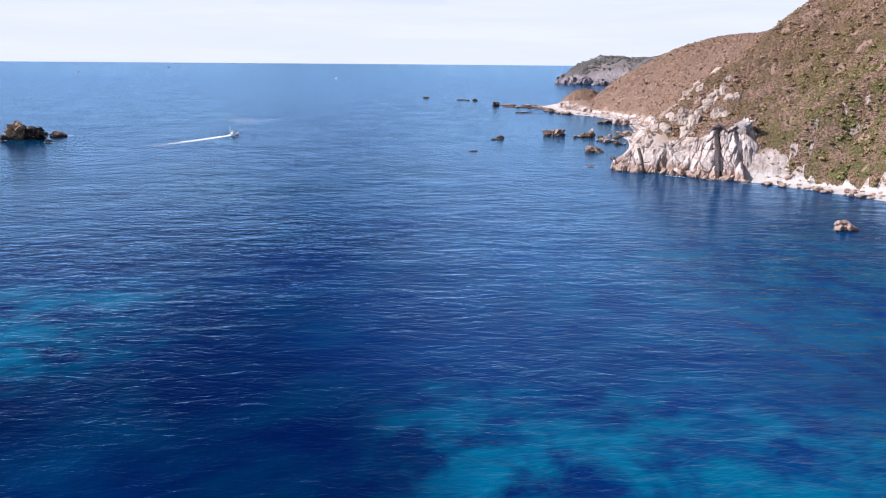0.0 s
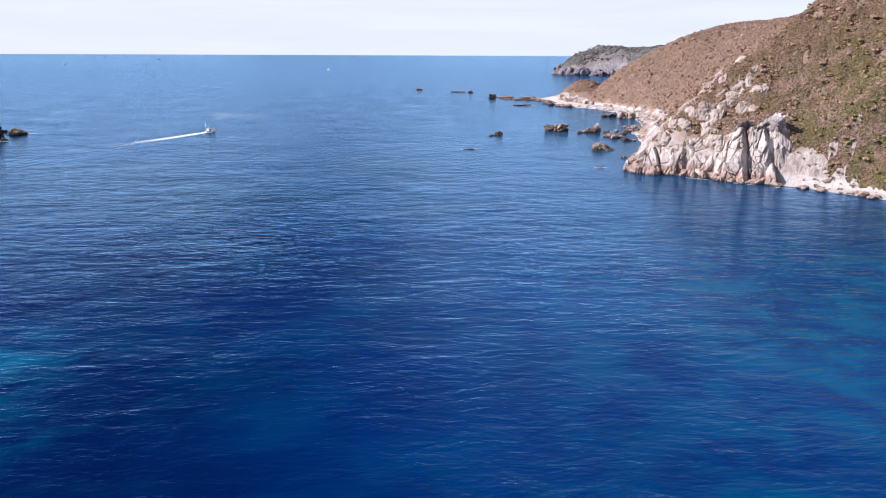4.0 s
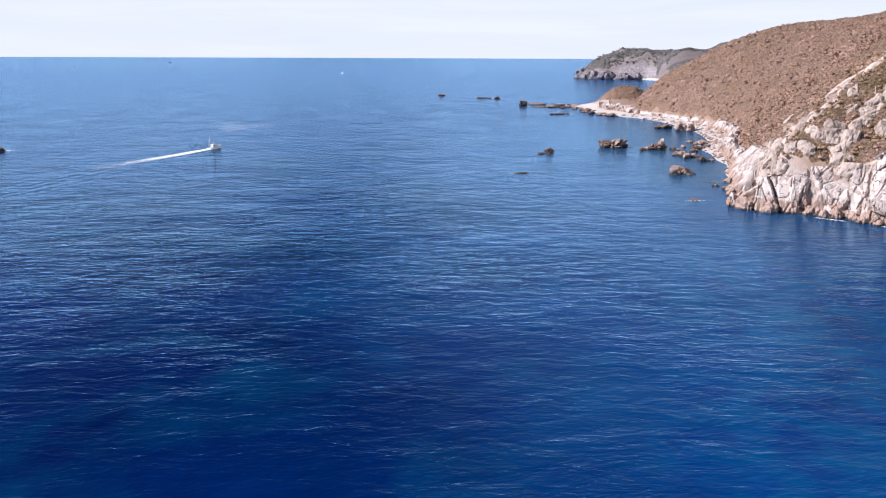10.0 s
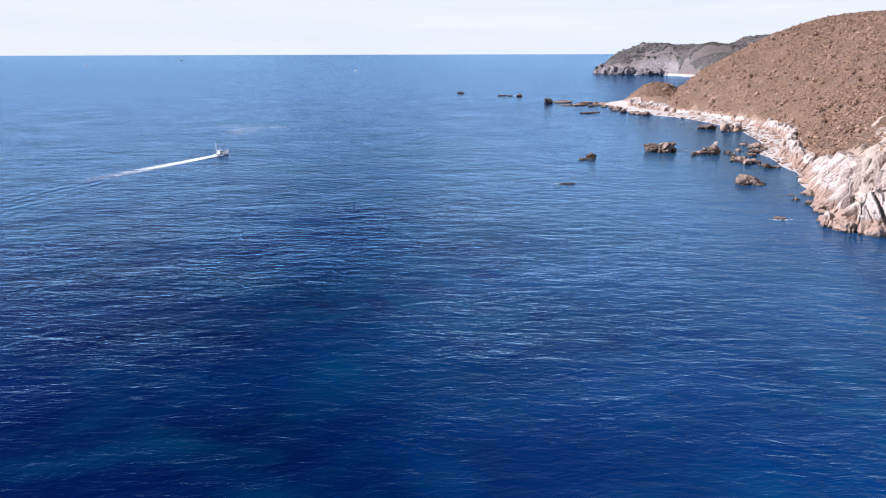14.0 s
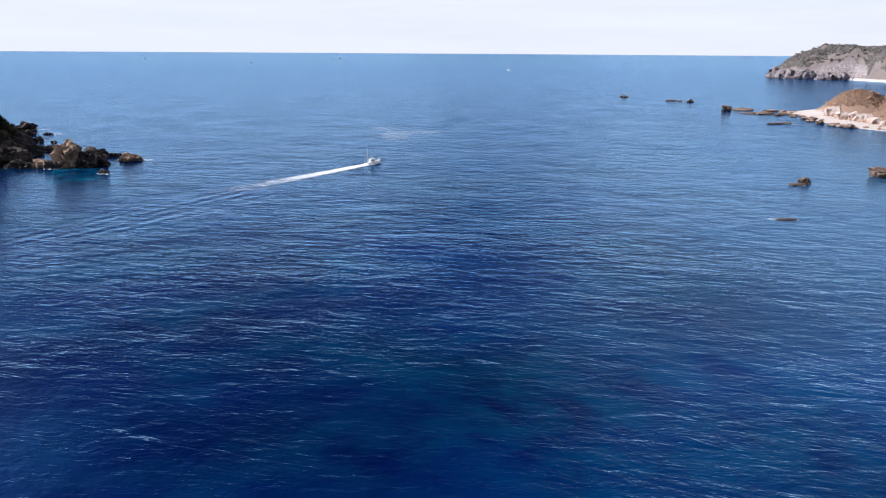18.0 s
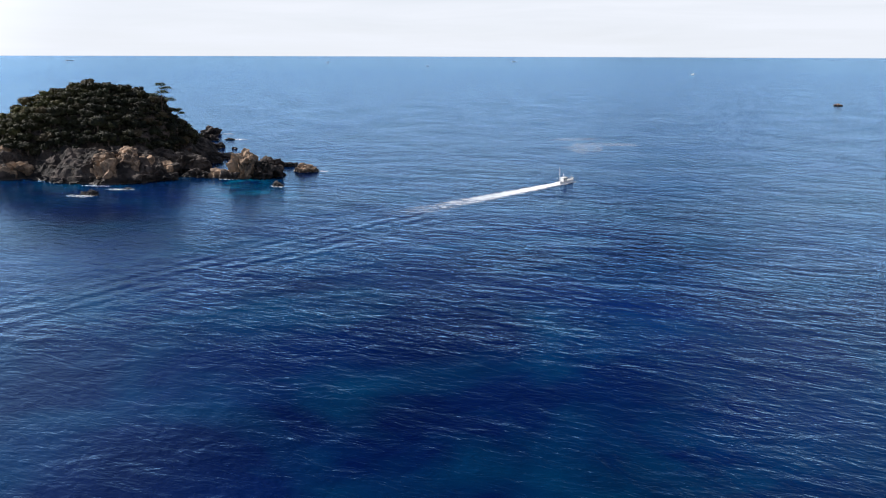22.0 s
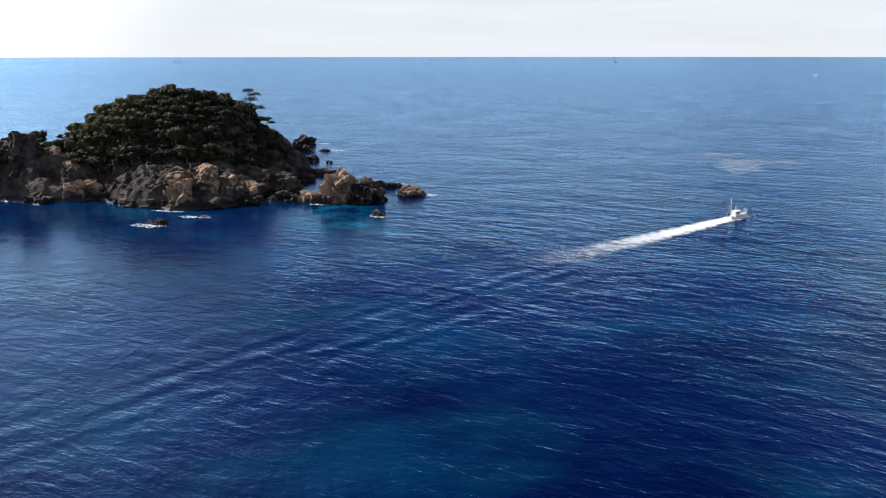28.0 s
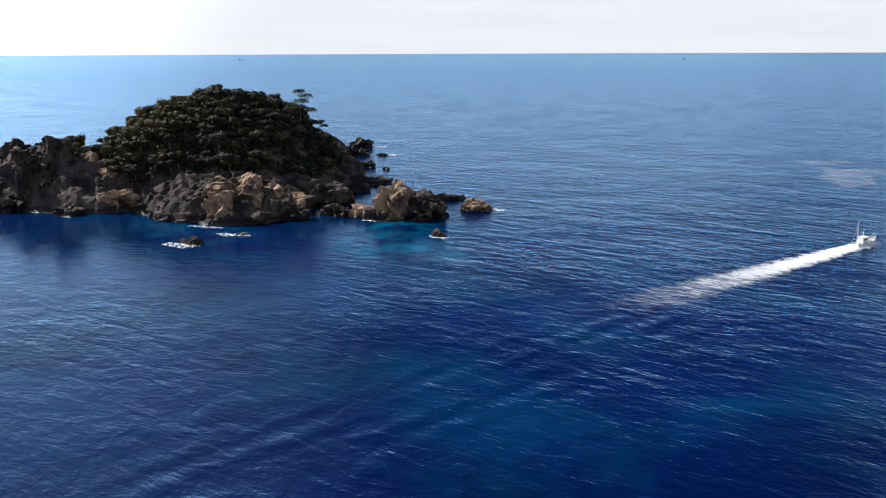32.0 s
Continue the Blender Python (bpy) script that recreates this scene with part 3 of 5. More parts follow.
def isle_height(x, y):
    p = np.stack([x, y, 0 * x], -1)
    d = isle_inside(x, y) + 7 * (fractal(p / 9, 21, 3) - 0.5)
    foot = 2.5 * (1 - np.exp(-np.maximum(d, 0) / 2.0)) + np.clip(d, 0, 19) * 0.52 + np.minimum(d, 0) * 0.7
    ledge = 10 * np.exp(-(((x + 470) / 30) ** 2 + ((y - 545) / 16) ** 2))
    # crags: tilted beds broken by gullies
    bed = np.stack([(x * 0.8 + y * 0.6) / 5.5, (y * 0.8 - x * 0.6) / 15, 0 * x], -1)
    rough = 6 * (fractal(p / 8, 31, 4) - 0.45) * np.clip(d / 4, 0, 1) - 6 * np.abs(fractal(p / 12, 37, 3) - 0.5)
    rough = rough + np.clip(d / 4, 0, 1) * (4.5 * (0.32 - np.abs(fractal(bed, 43, 3) - 0.5) * 2.2) + 2.2 * (0.3 - np.abs(fractal(p / 2.8, 47, 2) - 0.5) * 2.4))
    z = np.maximum(foot + ledge + rough, np.where(d > 6, isle_dome(x, y) * np.clip((d - 6) / 20, 0, 1) + rough * 0.3, -4))
    return np.where(d < -5, -4.0, z), d


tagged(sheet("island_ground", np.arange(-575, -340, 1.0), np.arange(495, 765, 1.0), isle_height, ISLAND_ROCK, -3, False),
       "small steep island of weathered stone, its shade painted dark", "island", kind="structure")


# ---- cliff on the point ----
def along(points, t):
    """A place at the share t of a line's length, and the line's direction there."""
    seg = [math.dist(a, b) for a, b in zip(points, points[1:])]
    left = t * sum(seg)
    for (a, b), s in zip(zip(points, points[1:]), seg):
        if left <= s or (a, b) == (points[-2], points[-1]):
            k = left / s
            return a[0] + (b[0] - a[0]) * k, a[1] + (b[1] - a[1]) * k, math.degrees(math.atan2(b[1] - a[1], b[0] - a[0]))
        left -= s


def slab_row(parent, points, count, back, size, heights, seed, material=PALE_ROCK, name="slab", base=-0.5, sub=4, lean=0.12, slim=0.55, crag=0.35, blocky=1.5, planes=12):
    """A row of standing stones along a line; heights are given at even steps of it, back is the way inland."""
    r = random.Random(seed)
    for i in range(count):
        t = (i + 0.5 + r.uniform(-0.3, 0.3)) / count
        x, y, a = along(points, t)
        off = back + r.uniform(-2.6, 2.6)
        n = math.radians(a + 90)
        h = float(np.interp(t, np.linspace(0, 1, len(heights)), heights)) * r.uniform(0.62, 1.12)
        w = size * r.uniform(0.7, 1.35)
        p, f = rock_shape(w, w * r.uniform(slim, slim + 0.35), h, seed * 100 + i, planes=planes, sub=sub, rough=0.15, crag=crag, blocky=blocky,
                          grain=(1.2, 1.2, 0.6), lean=(r.uniform(-lean, lean), r.uniform(0.0, 0.22)), sink=0.08)
        px, py = x + off * math.cos(n), y + off * math.sin(n)
        part_me(name, mesh_of(name, p, f, material), parent, m=pose(px, py, base, 0, 0, a + r.uniform(-40, 40)))


def facets(px, py, size, seed, tilt):
    """Broken facets over a plane: for each place the flat, tilted setting of its own cell, -1 to 1 and more, and the distance to the cell's edge."""
    gx, gy = px / size[0], py / size[1]
    ix, iy = np.floor(gx), np.floor(gy)
    best, second = np.full(gx.shape, 9.0), np.full(gx.shape, 9.0)
    plane = np.zeros(gx.shape)
    for dx in (-1, 0, 1):
        for dy in (-1, 0, 1):
            key = np.stack([ix + dx, iy + dy, 0 * ix], -1).astype(np.int64)
            ox, oy = gx - (ix + dx + 0.08 + 0.84 * hashed(key, seed)), gy - (iy + dy + 0.08 + 0.84 * hashed(key, seed + 7))
            q = np.hypot(ox, oy)
            near = q < best
            second = np.where(near, best, np.minimum(second, q))
            lie = 2 * hashed(key, seed + 13) - 1 + tilt * (ox * (2 * hashed(key, seed + 17) - 1) + oy * (2 * hashed(key, seed + 19) - 1))
            plane = np.where(near, lie, plane)
            best = np.minimum(best, q)
    return plane, second - best


def cliff_face(parent, points, heights, seed, back=10.0, cap=9.0, bold=1.0, step=0.4):
    """A standing face of fused buttresses and slabs along a shore line, split by deep clefts, its top bending back into the hill."""
    total = sum(math.dist(a, b) for a, b in zip(points, points[1:]))
    n = int(total / step)
    line = np.array([along(points, t)[:2] for t in np.linspace(0, 1, n)])
    for _ in range(3):
        k = int(3.0 / step)
        pad = np.vstack([np.repeat(line[:1], k, 0), line, np.repeat(line[-1:], k, 0)])
        line = np.stack([np.convolve(pad[:, i], np.ones(2 * k + 1) / (2 * k + 1), "valid") for i in (0, 1)], -1)
    way = np.gradient(line, axis=0)
    way /= np.linalg.norm(way, axis=1)[:, None]
    out = np.stack([way[:, 1], -way[:, 0]], -1)
    u = np.linspace(0, total, n)
    high = np.interp(u / total, np.linspace(0, 1, len(heights)), heights)
    rows = int(max(heights) / step)
    v = np.concatenate([np.linspace(-0.06, 1, rows), 1 + np.linspace(0.05, 1, 14)])
    U, V = np.meshgrid(u, v)
    up, W = np.clip(V, 0, 1), V * high
    wob = 3.0 * (fractal(np.stack([U / 7, W / 9, 0 * U], -1), seed, 3) - 0.5)
    big, cleft = facets(U + wob + W * 0.22, W + 4, (11.5, 34.0), seed, 1.3)
    mid, joint = facets(U + wob * 0.7 - W * 0.12, W + U * 0.15, (5.2, 10.5), seed + 20, 1.5)
    low, crack = facets(U + wob * 0.5 + W * 0.1, W + U * 0.35, (2.1, 3.2), seed + 40, 1.5)
    H = high * (0.84 + 0.28 * soft_noise(np.stack([U / 9, 0 * U, 0 * U], -1), seed + 3)) + 2.0 * big
    push = bold * (3.2 * big - 4.5 * np.clip(1 - cleft * 7, 0, 1) + 1.25 * mid - 1.2 * np.clip(1 - joint * 9, 0, 1))
    push += 0.42 * low - 0.3 * np.clip(1 - crack * 8, 0, 1)
    push += 0.9 * (fractal(np.stack([U / 3, W / 4, 0 * U], -1), seed + 60, 4, 0.6) - 0.5)
    push = push * np.where(V > 1, np.clip((1.9 - V) / 0.9, 0, 1), 1) - back * up**1.25 - cap * np.clip(V - 1, 0, 1)
    Z = np.where(V <= 1, H * V, H - 0.12 * (V - 1) * H + 0.7 * low)
    v3 = np.stack([line[None, :, 0] + out[None, :, 0] * push, line[None, :, 1] + out[None, :, 1] * push, Z], -1).reshape(-1, 3)
    i = np.arange(len(v) - 1)[:, None] * n + np.arange(n - 1)[None]
    f = np.stack([i, i + 1, i + n + 1, i + n], -1).reshape(-1, 4)
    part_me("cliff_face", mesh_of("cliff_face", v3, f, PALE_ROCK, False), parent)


cliff = thing("sea_cliff", 0, 0, 0, "pale pinkish grey cliff of tall cracked slabs above the water", "cliff")
FRONT = [(104, 468), (100, 453), (103, 446), (113, 444), (125, 438), (134, 427), (146, 416), (160, 409), (168, 412), (173, 424), (176, 440)]
NORTH = [(150, 606), (137, 562), (128, 535), (122, 512), (112, 486), (104, 464)]
cliff_face(cliff, FRONT, [9, 8, 9, 15, 21, 24, 25, 31, 33, 31, 24], 3)
cliff_face(cliff, NORTH, [4, 7, 11, 15, 15, 9], 51, back=9.0, cap=8.0, bold=0.8)
# the great slabs that stand before the face
for x, y, sx, sy, sz, seed, turn, lx, ly in ((129, 441, 4.6, 2.6, 12, 61, -30, 0.16, 0.22), (140, 441, 5.0, 3.0, 24, 62, -38, 0.05, 0.30), (121, 447, 4.0, 2.6, 12, 63, -20, 0.12, 0.25),
                                             (156, 419, 6.4, 4.0, 29, 64, -32, -0.05, 0.26), (147, 424, 4.2, 2.8, 18, 65, -35, 0.0, 0.26), (112, 452, 3.4, 2.4, 12, 66, -10, -0.1, 0.2), (108, 466, 3.2, 2.6, 11, 67, -70, 0.2, 0.1), (164, 416, 4.4, 3.4, 26, 68, -10, -0.04, 0.22)):
    p, f = rock_shape(sx, sy, sz, seed, planes=8, sub=5, rough=0.10, crag=0.16, blocky=0.5, lean=(lx, ly), sink=0.08)
    part_me("slab", mesh_of("slab", p, f, PALE_ROCK), cliff, m=pose(x, y, -0.5, 0, 0, turn))
slab_row(cliff, FRONT[:8], 26, 0.5, 2.3, [3, 6, 5, 4, 5, 5, 4, 2], 3, name="boulder", lean=0.05, slim=0.7, crag=0.5)
slab_row(cliff, NORTH, 22, 1.0, 2.6, [3, 3, 5, 7, 8, 5], 11, name="boulder", lean=0.08, slim=0.65, crag=0.5)

r = random.Random(93)
for i in range(40):
    t = i / 39
    x, y, a = along([(150, 532), (143, 508), (138, 488), (144, 470), (158, 456)], t)
    x, y = x + r.uniform(-10, 7), y + r.uniform(-5, 5)
    h, w = r.uniform(4, 7), r.uniform(2.6, 5.0)
    p, f = rock_shape(w, w * r.uniform(0.45, 0.8), h, 1700 + i, planes=9, sub=4, rough=0.14, crag=0.3, blocky=0.9, lean=(r.uniform(-0.1, 0.1), r.uniform(0.3, 0.7)))
    z = float(land_height(np.array([x]), np.array([y]))[0][0])
    part_me("outcrop", mesh_of("outcrop", p, f, OUTCROP_ROCK), cliff, m=pose(x, y, z - h * 0.55, 0, 0, a + r.uniform(-30, 30)))
r = random.Random(95)
for i in range(66):
    x, y = (r.uniform(108, 134), r.uniform(456, 522)) if i % 3 else (r.uniform(136, 168), r.uniform(436, 486))
    h, w = r.uniform(5, 9), r.uniform(3.0, 5.4)
    p, f = rock_shape(w, w * r.uniform(0.5, 0.8), h, 1800 + i, planes=8, sub=4, rough=0.14, crag=0.3, blocky=0.9, lean=(r.uniform(0.0, 0.3), r.uniform(0.0, 0.3)))
    z = float(land_height(np.array([x]), np.array([y]))[0][0])
    part_me("outcrop", mesh_of("outcrop", p, f, OUTCROP_ROCK), cliff, m=pose(x, y, z - h * 0.5, 0, 0, r.uniform(-60, 0)))
r = random.Random(91)
for i in range(70):
    line, deep = (FRONT[2:8], 4) if i % 2 else (NORTH, 16)
    x, y, a = along(line, r.random())
    back, n = r.uniform(-2.5, deep), math.radians(a + 90)
    x, y = x + back * math.cos(n), y + back * math.sin(n)
    z = float(land_height(np.array([x]), np.array([y]))[0][0])
    w = r.uniform(0.9, 2.4)
    p, f = rock_shape(w, w * r.uniform(0.6, 1.0), w * r.uniform(0.7, 1.3), 1500 + i, planes=11, sub=3, rough=0.2, crag=0.55, blocky=1.2)
    part_me("block", mesh_of("block", p, f, PALE_ROCK), cliff, m=pose(x, y, max(min(z, 6) - w * 0.4, -0.3), 0, 0, r.uniform(0, 360)))

bluff = thing("shore_bluff", 0, 0, 0, "low crumbling bluff of pale rock behind the shingle cove", "bluff")
slab_row(bluff, [(205, 880), (207, 810), (202, 755), (186, 705), (168, 662), (158, 628), (146, 585)], 40, 1, 3.8, [6, 8, 9, 10, 9, 8, 8], 17, base=1.0, sub=3, lean=0.3, slim=0.8)
slab_row(bluff, [(168, 1120), (160, 1085), (163, 1030), (175, 985), (195, 930)], 22, 0, 5.0, [7, 10, 10, 8, 7], 19, base=0.5, sub=3, lean=0.3, slim=0.8)
headland = thing("headland_cliff", 0, 0, 0, "distant cliff face of a wooded headland, haze put into its grey", "cliff")
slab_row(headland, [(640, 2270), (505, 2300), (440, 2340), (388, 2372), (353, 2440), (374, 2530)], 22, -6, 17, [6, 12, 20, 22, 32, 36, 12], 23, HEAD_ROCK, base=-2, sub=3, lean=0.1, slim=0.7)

# ---- rocks in the water ----
PALE = "pale weathered boulder standing in shallow water"
BROWN = "brown weathered reef rock awash in the sea"
SHORE = [(150, 288, 5.0, 3.2, 3.0, 41, PALE_ROCK, PALE, 20), (104.7, 547, 5.6, 4.0, 3.8, 42, REEF_ROCK, BROWN, 0), (94, 673, 9.0, 7.0, 5.6, 43, REEF_ROCK, BROWN, 10),
         (119.5, 660, 6.5, 4.5, 4.4, 44, REEF_ROCK, BROWN, 20), (123, 662, 3.0, 2.6, 6.6, 45, PALE_ROCK, PALE, 50), (110, 654, 3.2, 2.4, 2.2, 46, REEF_ROCK, BROWN, 80),
         (74, 1146, 5.5, 4.0, 5.2, 47, REEF_ROCK, BROWN, 30), (166, 819, 7.5, 4.0, 3.6, 48, REEF_ROCK, BROWN, 0), (180, 802, 8.0, 5.5, 6.2, 49, PALE_ROCK, PALE, 60),
         (46, 641, 2.6, 2.0, 3.0, 50, REEF_ROCK, BROWN, 0), (42, 634, 5.0, 2.0, 1.0, 51, REEF_ROCK, BROWN, 30), (50, 1296, 4.0, 3.0, 3.4, 52, REEF_ROCK, BROWN, 0),
         (28, 1312, 8.0, 3.0, 1.6, 53, REEF_ROCK, BROWN, 20), (38, 1305, 5.0, 2.6, 1.4, 54, REEF_ROCK, BROWN, 70), (-31, 1383, 5.0, 3.0, 2.4, 55, REEF_ROCK, BROWN, 0),
         (20, 548, 4.0, 2.0, 0.5, 56, REEF_ROCK, BROWN, 15), (88, 470, 2.4, 1.6, 0.7, 57, PALE_ROCK, PALE, 0), (113, 500, 3.2, 2.2, 1.6, 58, REEF_ROCK, BROWN, 40),
         (96, 985, 8.0, 3.0, 1.1, 59, REEF_ROCK, BROWN, 5), (106, 992, 5.0, 3.0, 1.4, 60, REEF_ROCK, BROWN, 25)]
for x, y, sx, sy, sz, seed, m, label, turn in SHORE:
    rock("sea_rock", x, y, sx, sy, sz, seed, m, label, turn, group="rocks off the shore", rough=0.22, planes=9, blocky=1.7, crag=0.7)
r = random.Random(5)
for i in range(26):
    x, y = r.uniform(84, 142), r.uniform(1090, 1172)
    rock("reef_ledge", x, y, r.uniform(4, 11), r.uniform(2, 5), r.uniform(0.6, 2.0), 70 + i, r.choice((REEF_ROCK, PALE_ROCK)), "flat brown reef ledge just above the water", r.uniform(-20, 20), "reef ledges", rough=0.35, sub=3)
for i in range(30):
    x, y, a = along([(138, 590), (128, 640), (150, 672), (164, 700)], r.random())
    s = r.uniform(1.2, 3.4)
    rock("shore_stone", x + r.uniform(-9, 4), y + r.uniform(-8, 8), s, s * 0.7, s * r.uniform(0.5, 1.0), 100 + i, r.choice((PALE_ROCK, REEF_ROCK)), "brown boulder lying at the edge of the cove", r.uniform(0, 180), "cove boulders", sub=3, rough=0.3)
for i in range(34):
    x, y, a = along([(150, 955), (138, 1010), (136, 1060), (134, 1110), (128, 1130)], r.random())
    s = r.uniform(2.0, 5.0)
    rock("shore_stone", x + r.uniform(-8, 6), y + r.uniform(-8, 8), s, s * 0.7, s * r.uniform(0.4, 0.8), 140 + i, r.choice((PALE_ROCK, REEF_ROCK, REEF_ROCK)), "brown boulder on the rocky foreshore", r.uniform(0, 180), "foreshore boulders", sub=3, rough=0.3)
for i in range(46):
    x, y, a = along([(215, 335), (202, 352), (183, 384), (167, 403)], r.random())
    s = r.uniform(0.6, 2.0)
    rock("beach_stone", x + r.uniform(-3, 9), y + r.uniform(-3, 6), s * 1.2, s, s * r.uniform(0.6, 1.0), 190 + i, r.choice((PALE_ROCK, PALE_ROCK, REEF_ROCK)), "pale boulder on the shingle beach", r.uniform(0, 180), "beach boulders", z=0.3, sub=2, rough=0.3)

# ---- stones round the island ----
DARK = "jagged shore rock at the island's foot, shade put into its colour"
STACK = "tall jagged sea stack, sunlight on its face painted pale"
GOLD = "weathered rock with golden sunlight put into its colour"
ISLE_ROCKS = [("rock_spire", -327, 601, 7.0, 5.5, 13.5, 301, LIT_ROCK, STACK, 30), ("rock_spire", -319, 609, 10, 7, 10.5, 302, ISLAND_ROCK, DARK, 40),
              ("shore_rock", -347, 592, 8, 5, 7.5, 303, ISLAND_ROCK, DARK, 20), ("shore_rock", -337, 598, 7, 5, 6, 304, LIT_ROCK, GOLD, 60),
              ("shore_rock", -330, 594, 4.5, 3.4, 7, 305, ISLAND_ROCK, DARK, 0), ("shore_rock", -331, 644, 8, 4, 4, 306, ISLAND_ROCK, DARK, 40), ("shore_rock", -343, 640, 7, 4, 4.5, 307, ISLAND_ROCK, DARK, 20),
              ("sea_rock", -310, 630, 6, 3.6, 4.0, 308, LIT_ROCK, GOLD, 30), ("sea_rock", -295, 586, 2.4, 1.8, 2.8, 309, ISLAND_ROCK, "small black rock awash beside the sea stack", 0),
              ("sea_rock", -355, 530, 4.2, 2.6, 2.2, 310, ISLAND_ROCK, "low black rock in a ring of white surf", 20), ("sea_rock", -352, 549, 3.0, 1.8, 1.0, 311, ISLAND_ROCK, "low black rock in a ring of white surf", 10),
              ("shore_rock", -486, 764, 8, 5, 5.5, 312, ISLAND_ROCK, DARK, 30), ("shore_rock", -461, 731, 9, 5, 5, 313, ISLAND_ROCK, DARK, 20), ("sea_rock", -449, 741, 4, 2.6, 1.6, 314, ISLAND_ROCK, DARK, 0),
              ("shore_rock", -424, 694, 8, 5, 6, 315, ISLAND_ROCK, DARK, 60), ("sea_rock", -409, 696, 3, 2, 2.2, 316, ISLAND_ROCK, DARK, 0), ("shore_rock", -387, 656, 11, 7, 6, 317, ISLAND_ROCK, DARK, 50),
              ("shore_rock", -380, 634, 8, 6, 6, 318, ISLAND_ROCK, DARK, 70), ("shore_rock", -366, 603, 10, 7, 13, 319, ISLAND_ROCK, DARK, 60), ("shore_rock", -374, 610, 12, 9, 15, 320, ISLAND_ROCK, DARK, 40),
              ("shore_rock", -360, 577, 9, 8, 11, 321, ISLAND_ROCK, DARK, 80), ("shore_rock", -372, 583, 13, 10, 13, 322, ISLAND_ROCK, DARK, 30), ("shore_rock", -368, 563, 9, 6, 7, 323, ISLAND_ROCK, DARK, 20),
              ("ledge_rock", -383, 567, 16, 10, 13, 324, LIT_ROCK, "golden ledge at the foot of the wood, sunlight painted in", 30), ("shore_rock", -382, 559, 11, 7, 9, 325, ISLAND_ROCK, DARK, 20),
              ("ledge_rock", -374, 561, 9, 6, 8, 341, LIT_ROCK, "golden ledge at the foot of the wood, sunlight painted in", 10), ("shore_rock", -395, 553, 9, 6, 8, 326, ISLAND_ROCK, DARK, 0), ("shore_rock", -403, 563, 9, 7, 9, 327, ISLAND_ROCK, DARK, 50), ("shore_rock", -412, 554, 6, 5, 7, 328, ISLAND_ROCK, DARK, 10),
              ("shore_rock", -428, 551, 8, 7, 13, 329, LIT_ROCK, GOLD, 40), ("shore_rock", -436, 558, 9, 7, 12, 330, ISLAND_ROCK, DARK, 70), ("shore_rock", -446, 549, 10, 8, 12, 331, ISLAND_ROCK, DARK, 20),
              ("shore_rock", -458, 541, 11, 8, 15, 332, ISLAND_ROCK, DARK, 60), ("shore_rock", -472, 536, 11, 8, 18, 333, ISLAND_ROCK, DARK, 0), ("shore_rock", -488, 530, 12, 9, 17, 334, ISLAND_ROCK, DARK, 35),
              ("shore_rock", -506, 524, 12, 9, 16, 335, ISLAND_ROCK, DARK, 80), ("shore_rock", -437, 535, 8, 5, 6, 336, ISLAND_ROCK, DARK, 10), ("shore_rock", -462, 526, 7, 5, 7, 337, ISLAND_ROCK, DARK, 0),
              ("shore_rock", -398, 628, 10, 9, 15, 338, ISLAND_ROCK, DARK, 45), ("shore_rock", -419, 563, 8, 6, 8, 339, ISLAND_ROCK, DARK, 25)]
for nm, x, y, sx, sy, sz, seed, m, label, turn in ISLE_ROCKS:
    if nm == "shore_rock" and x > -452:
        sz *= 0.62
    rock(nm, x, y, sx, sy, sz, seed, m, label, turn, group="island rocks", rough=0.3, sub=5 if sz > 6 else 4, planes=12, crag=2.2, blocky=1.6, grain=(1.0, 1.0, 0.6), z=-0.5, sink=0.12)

# ledges brightened by colour, as if the sun fell on them
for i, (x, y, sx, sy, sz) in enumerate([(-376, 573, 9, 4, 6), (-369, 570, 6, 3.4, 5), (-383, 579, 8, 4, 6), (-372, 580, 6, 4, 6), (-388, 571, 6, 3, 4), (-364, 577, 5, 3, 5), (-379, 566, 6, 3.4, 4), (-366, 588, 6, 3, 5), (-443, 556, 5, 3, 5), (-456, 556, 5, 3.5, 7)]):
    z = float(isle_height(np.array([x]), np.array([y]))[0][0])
    rock("ledge_rock", x, y, sx, sy, sz, 440 + i, LIT_ROCK, "golden ledge at the foot of the wood, sunlight painted in", -35 + 8 * (i % 5), group="island rocks", rough=0.25, sub=5, planes=9, crag=1.2, blocky=1.2, z=z - sz * 0.6, lean=(-0.3, 0.3))
r = random.Random(401)
for i in range(18):
    x = -462 - i * 5.2 + r.uniform(-4, 4)
    y = float(np.interp(x, [-560, -505, -462], [528, 530, 548])) + r.uniform(-9, 10)
    z = float(isle_height(np.array([x]), np.array([y]))[0][0])
    w = r.uniform(3.0, 6.5)
    rock("shore_rock", x, y, w, w * r.uniform(0.6, 0.9), w * r.uniform(0.8, 1.5), 410 + i, ISLAND_ROCK, DARK, r.uniform(0, 180), group="island rocks", rough=0.3, planes=11, crag=1.6, blocky=1.6, z=max(z, 0.5) - w * 0.45)


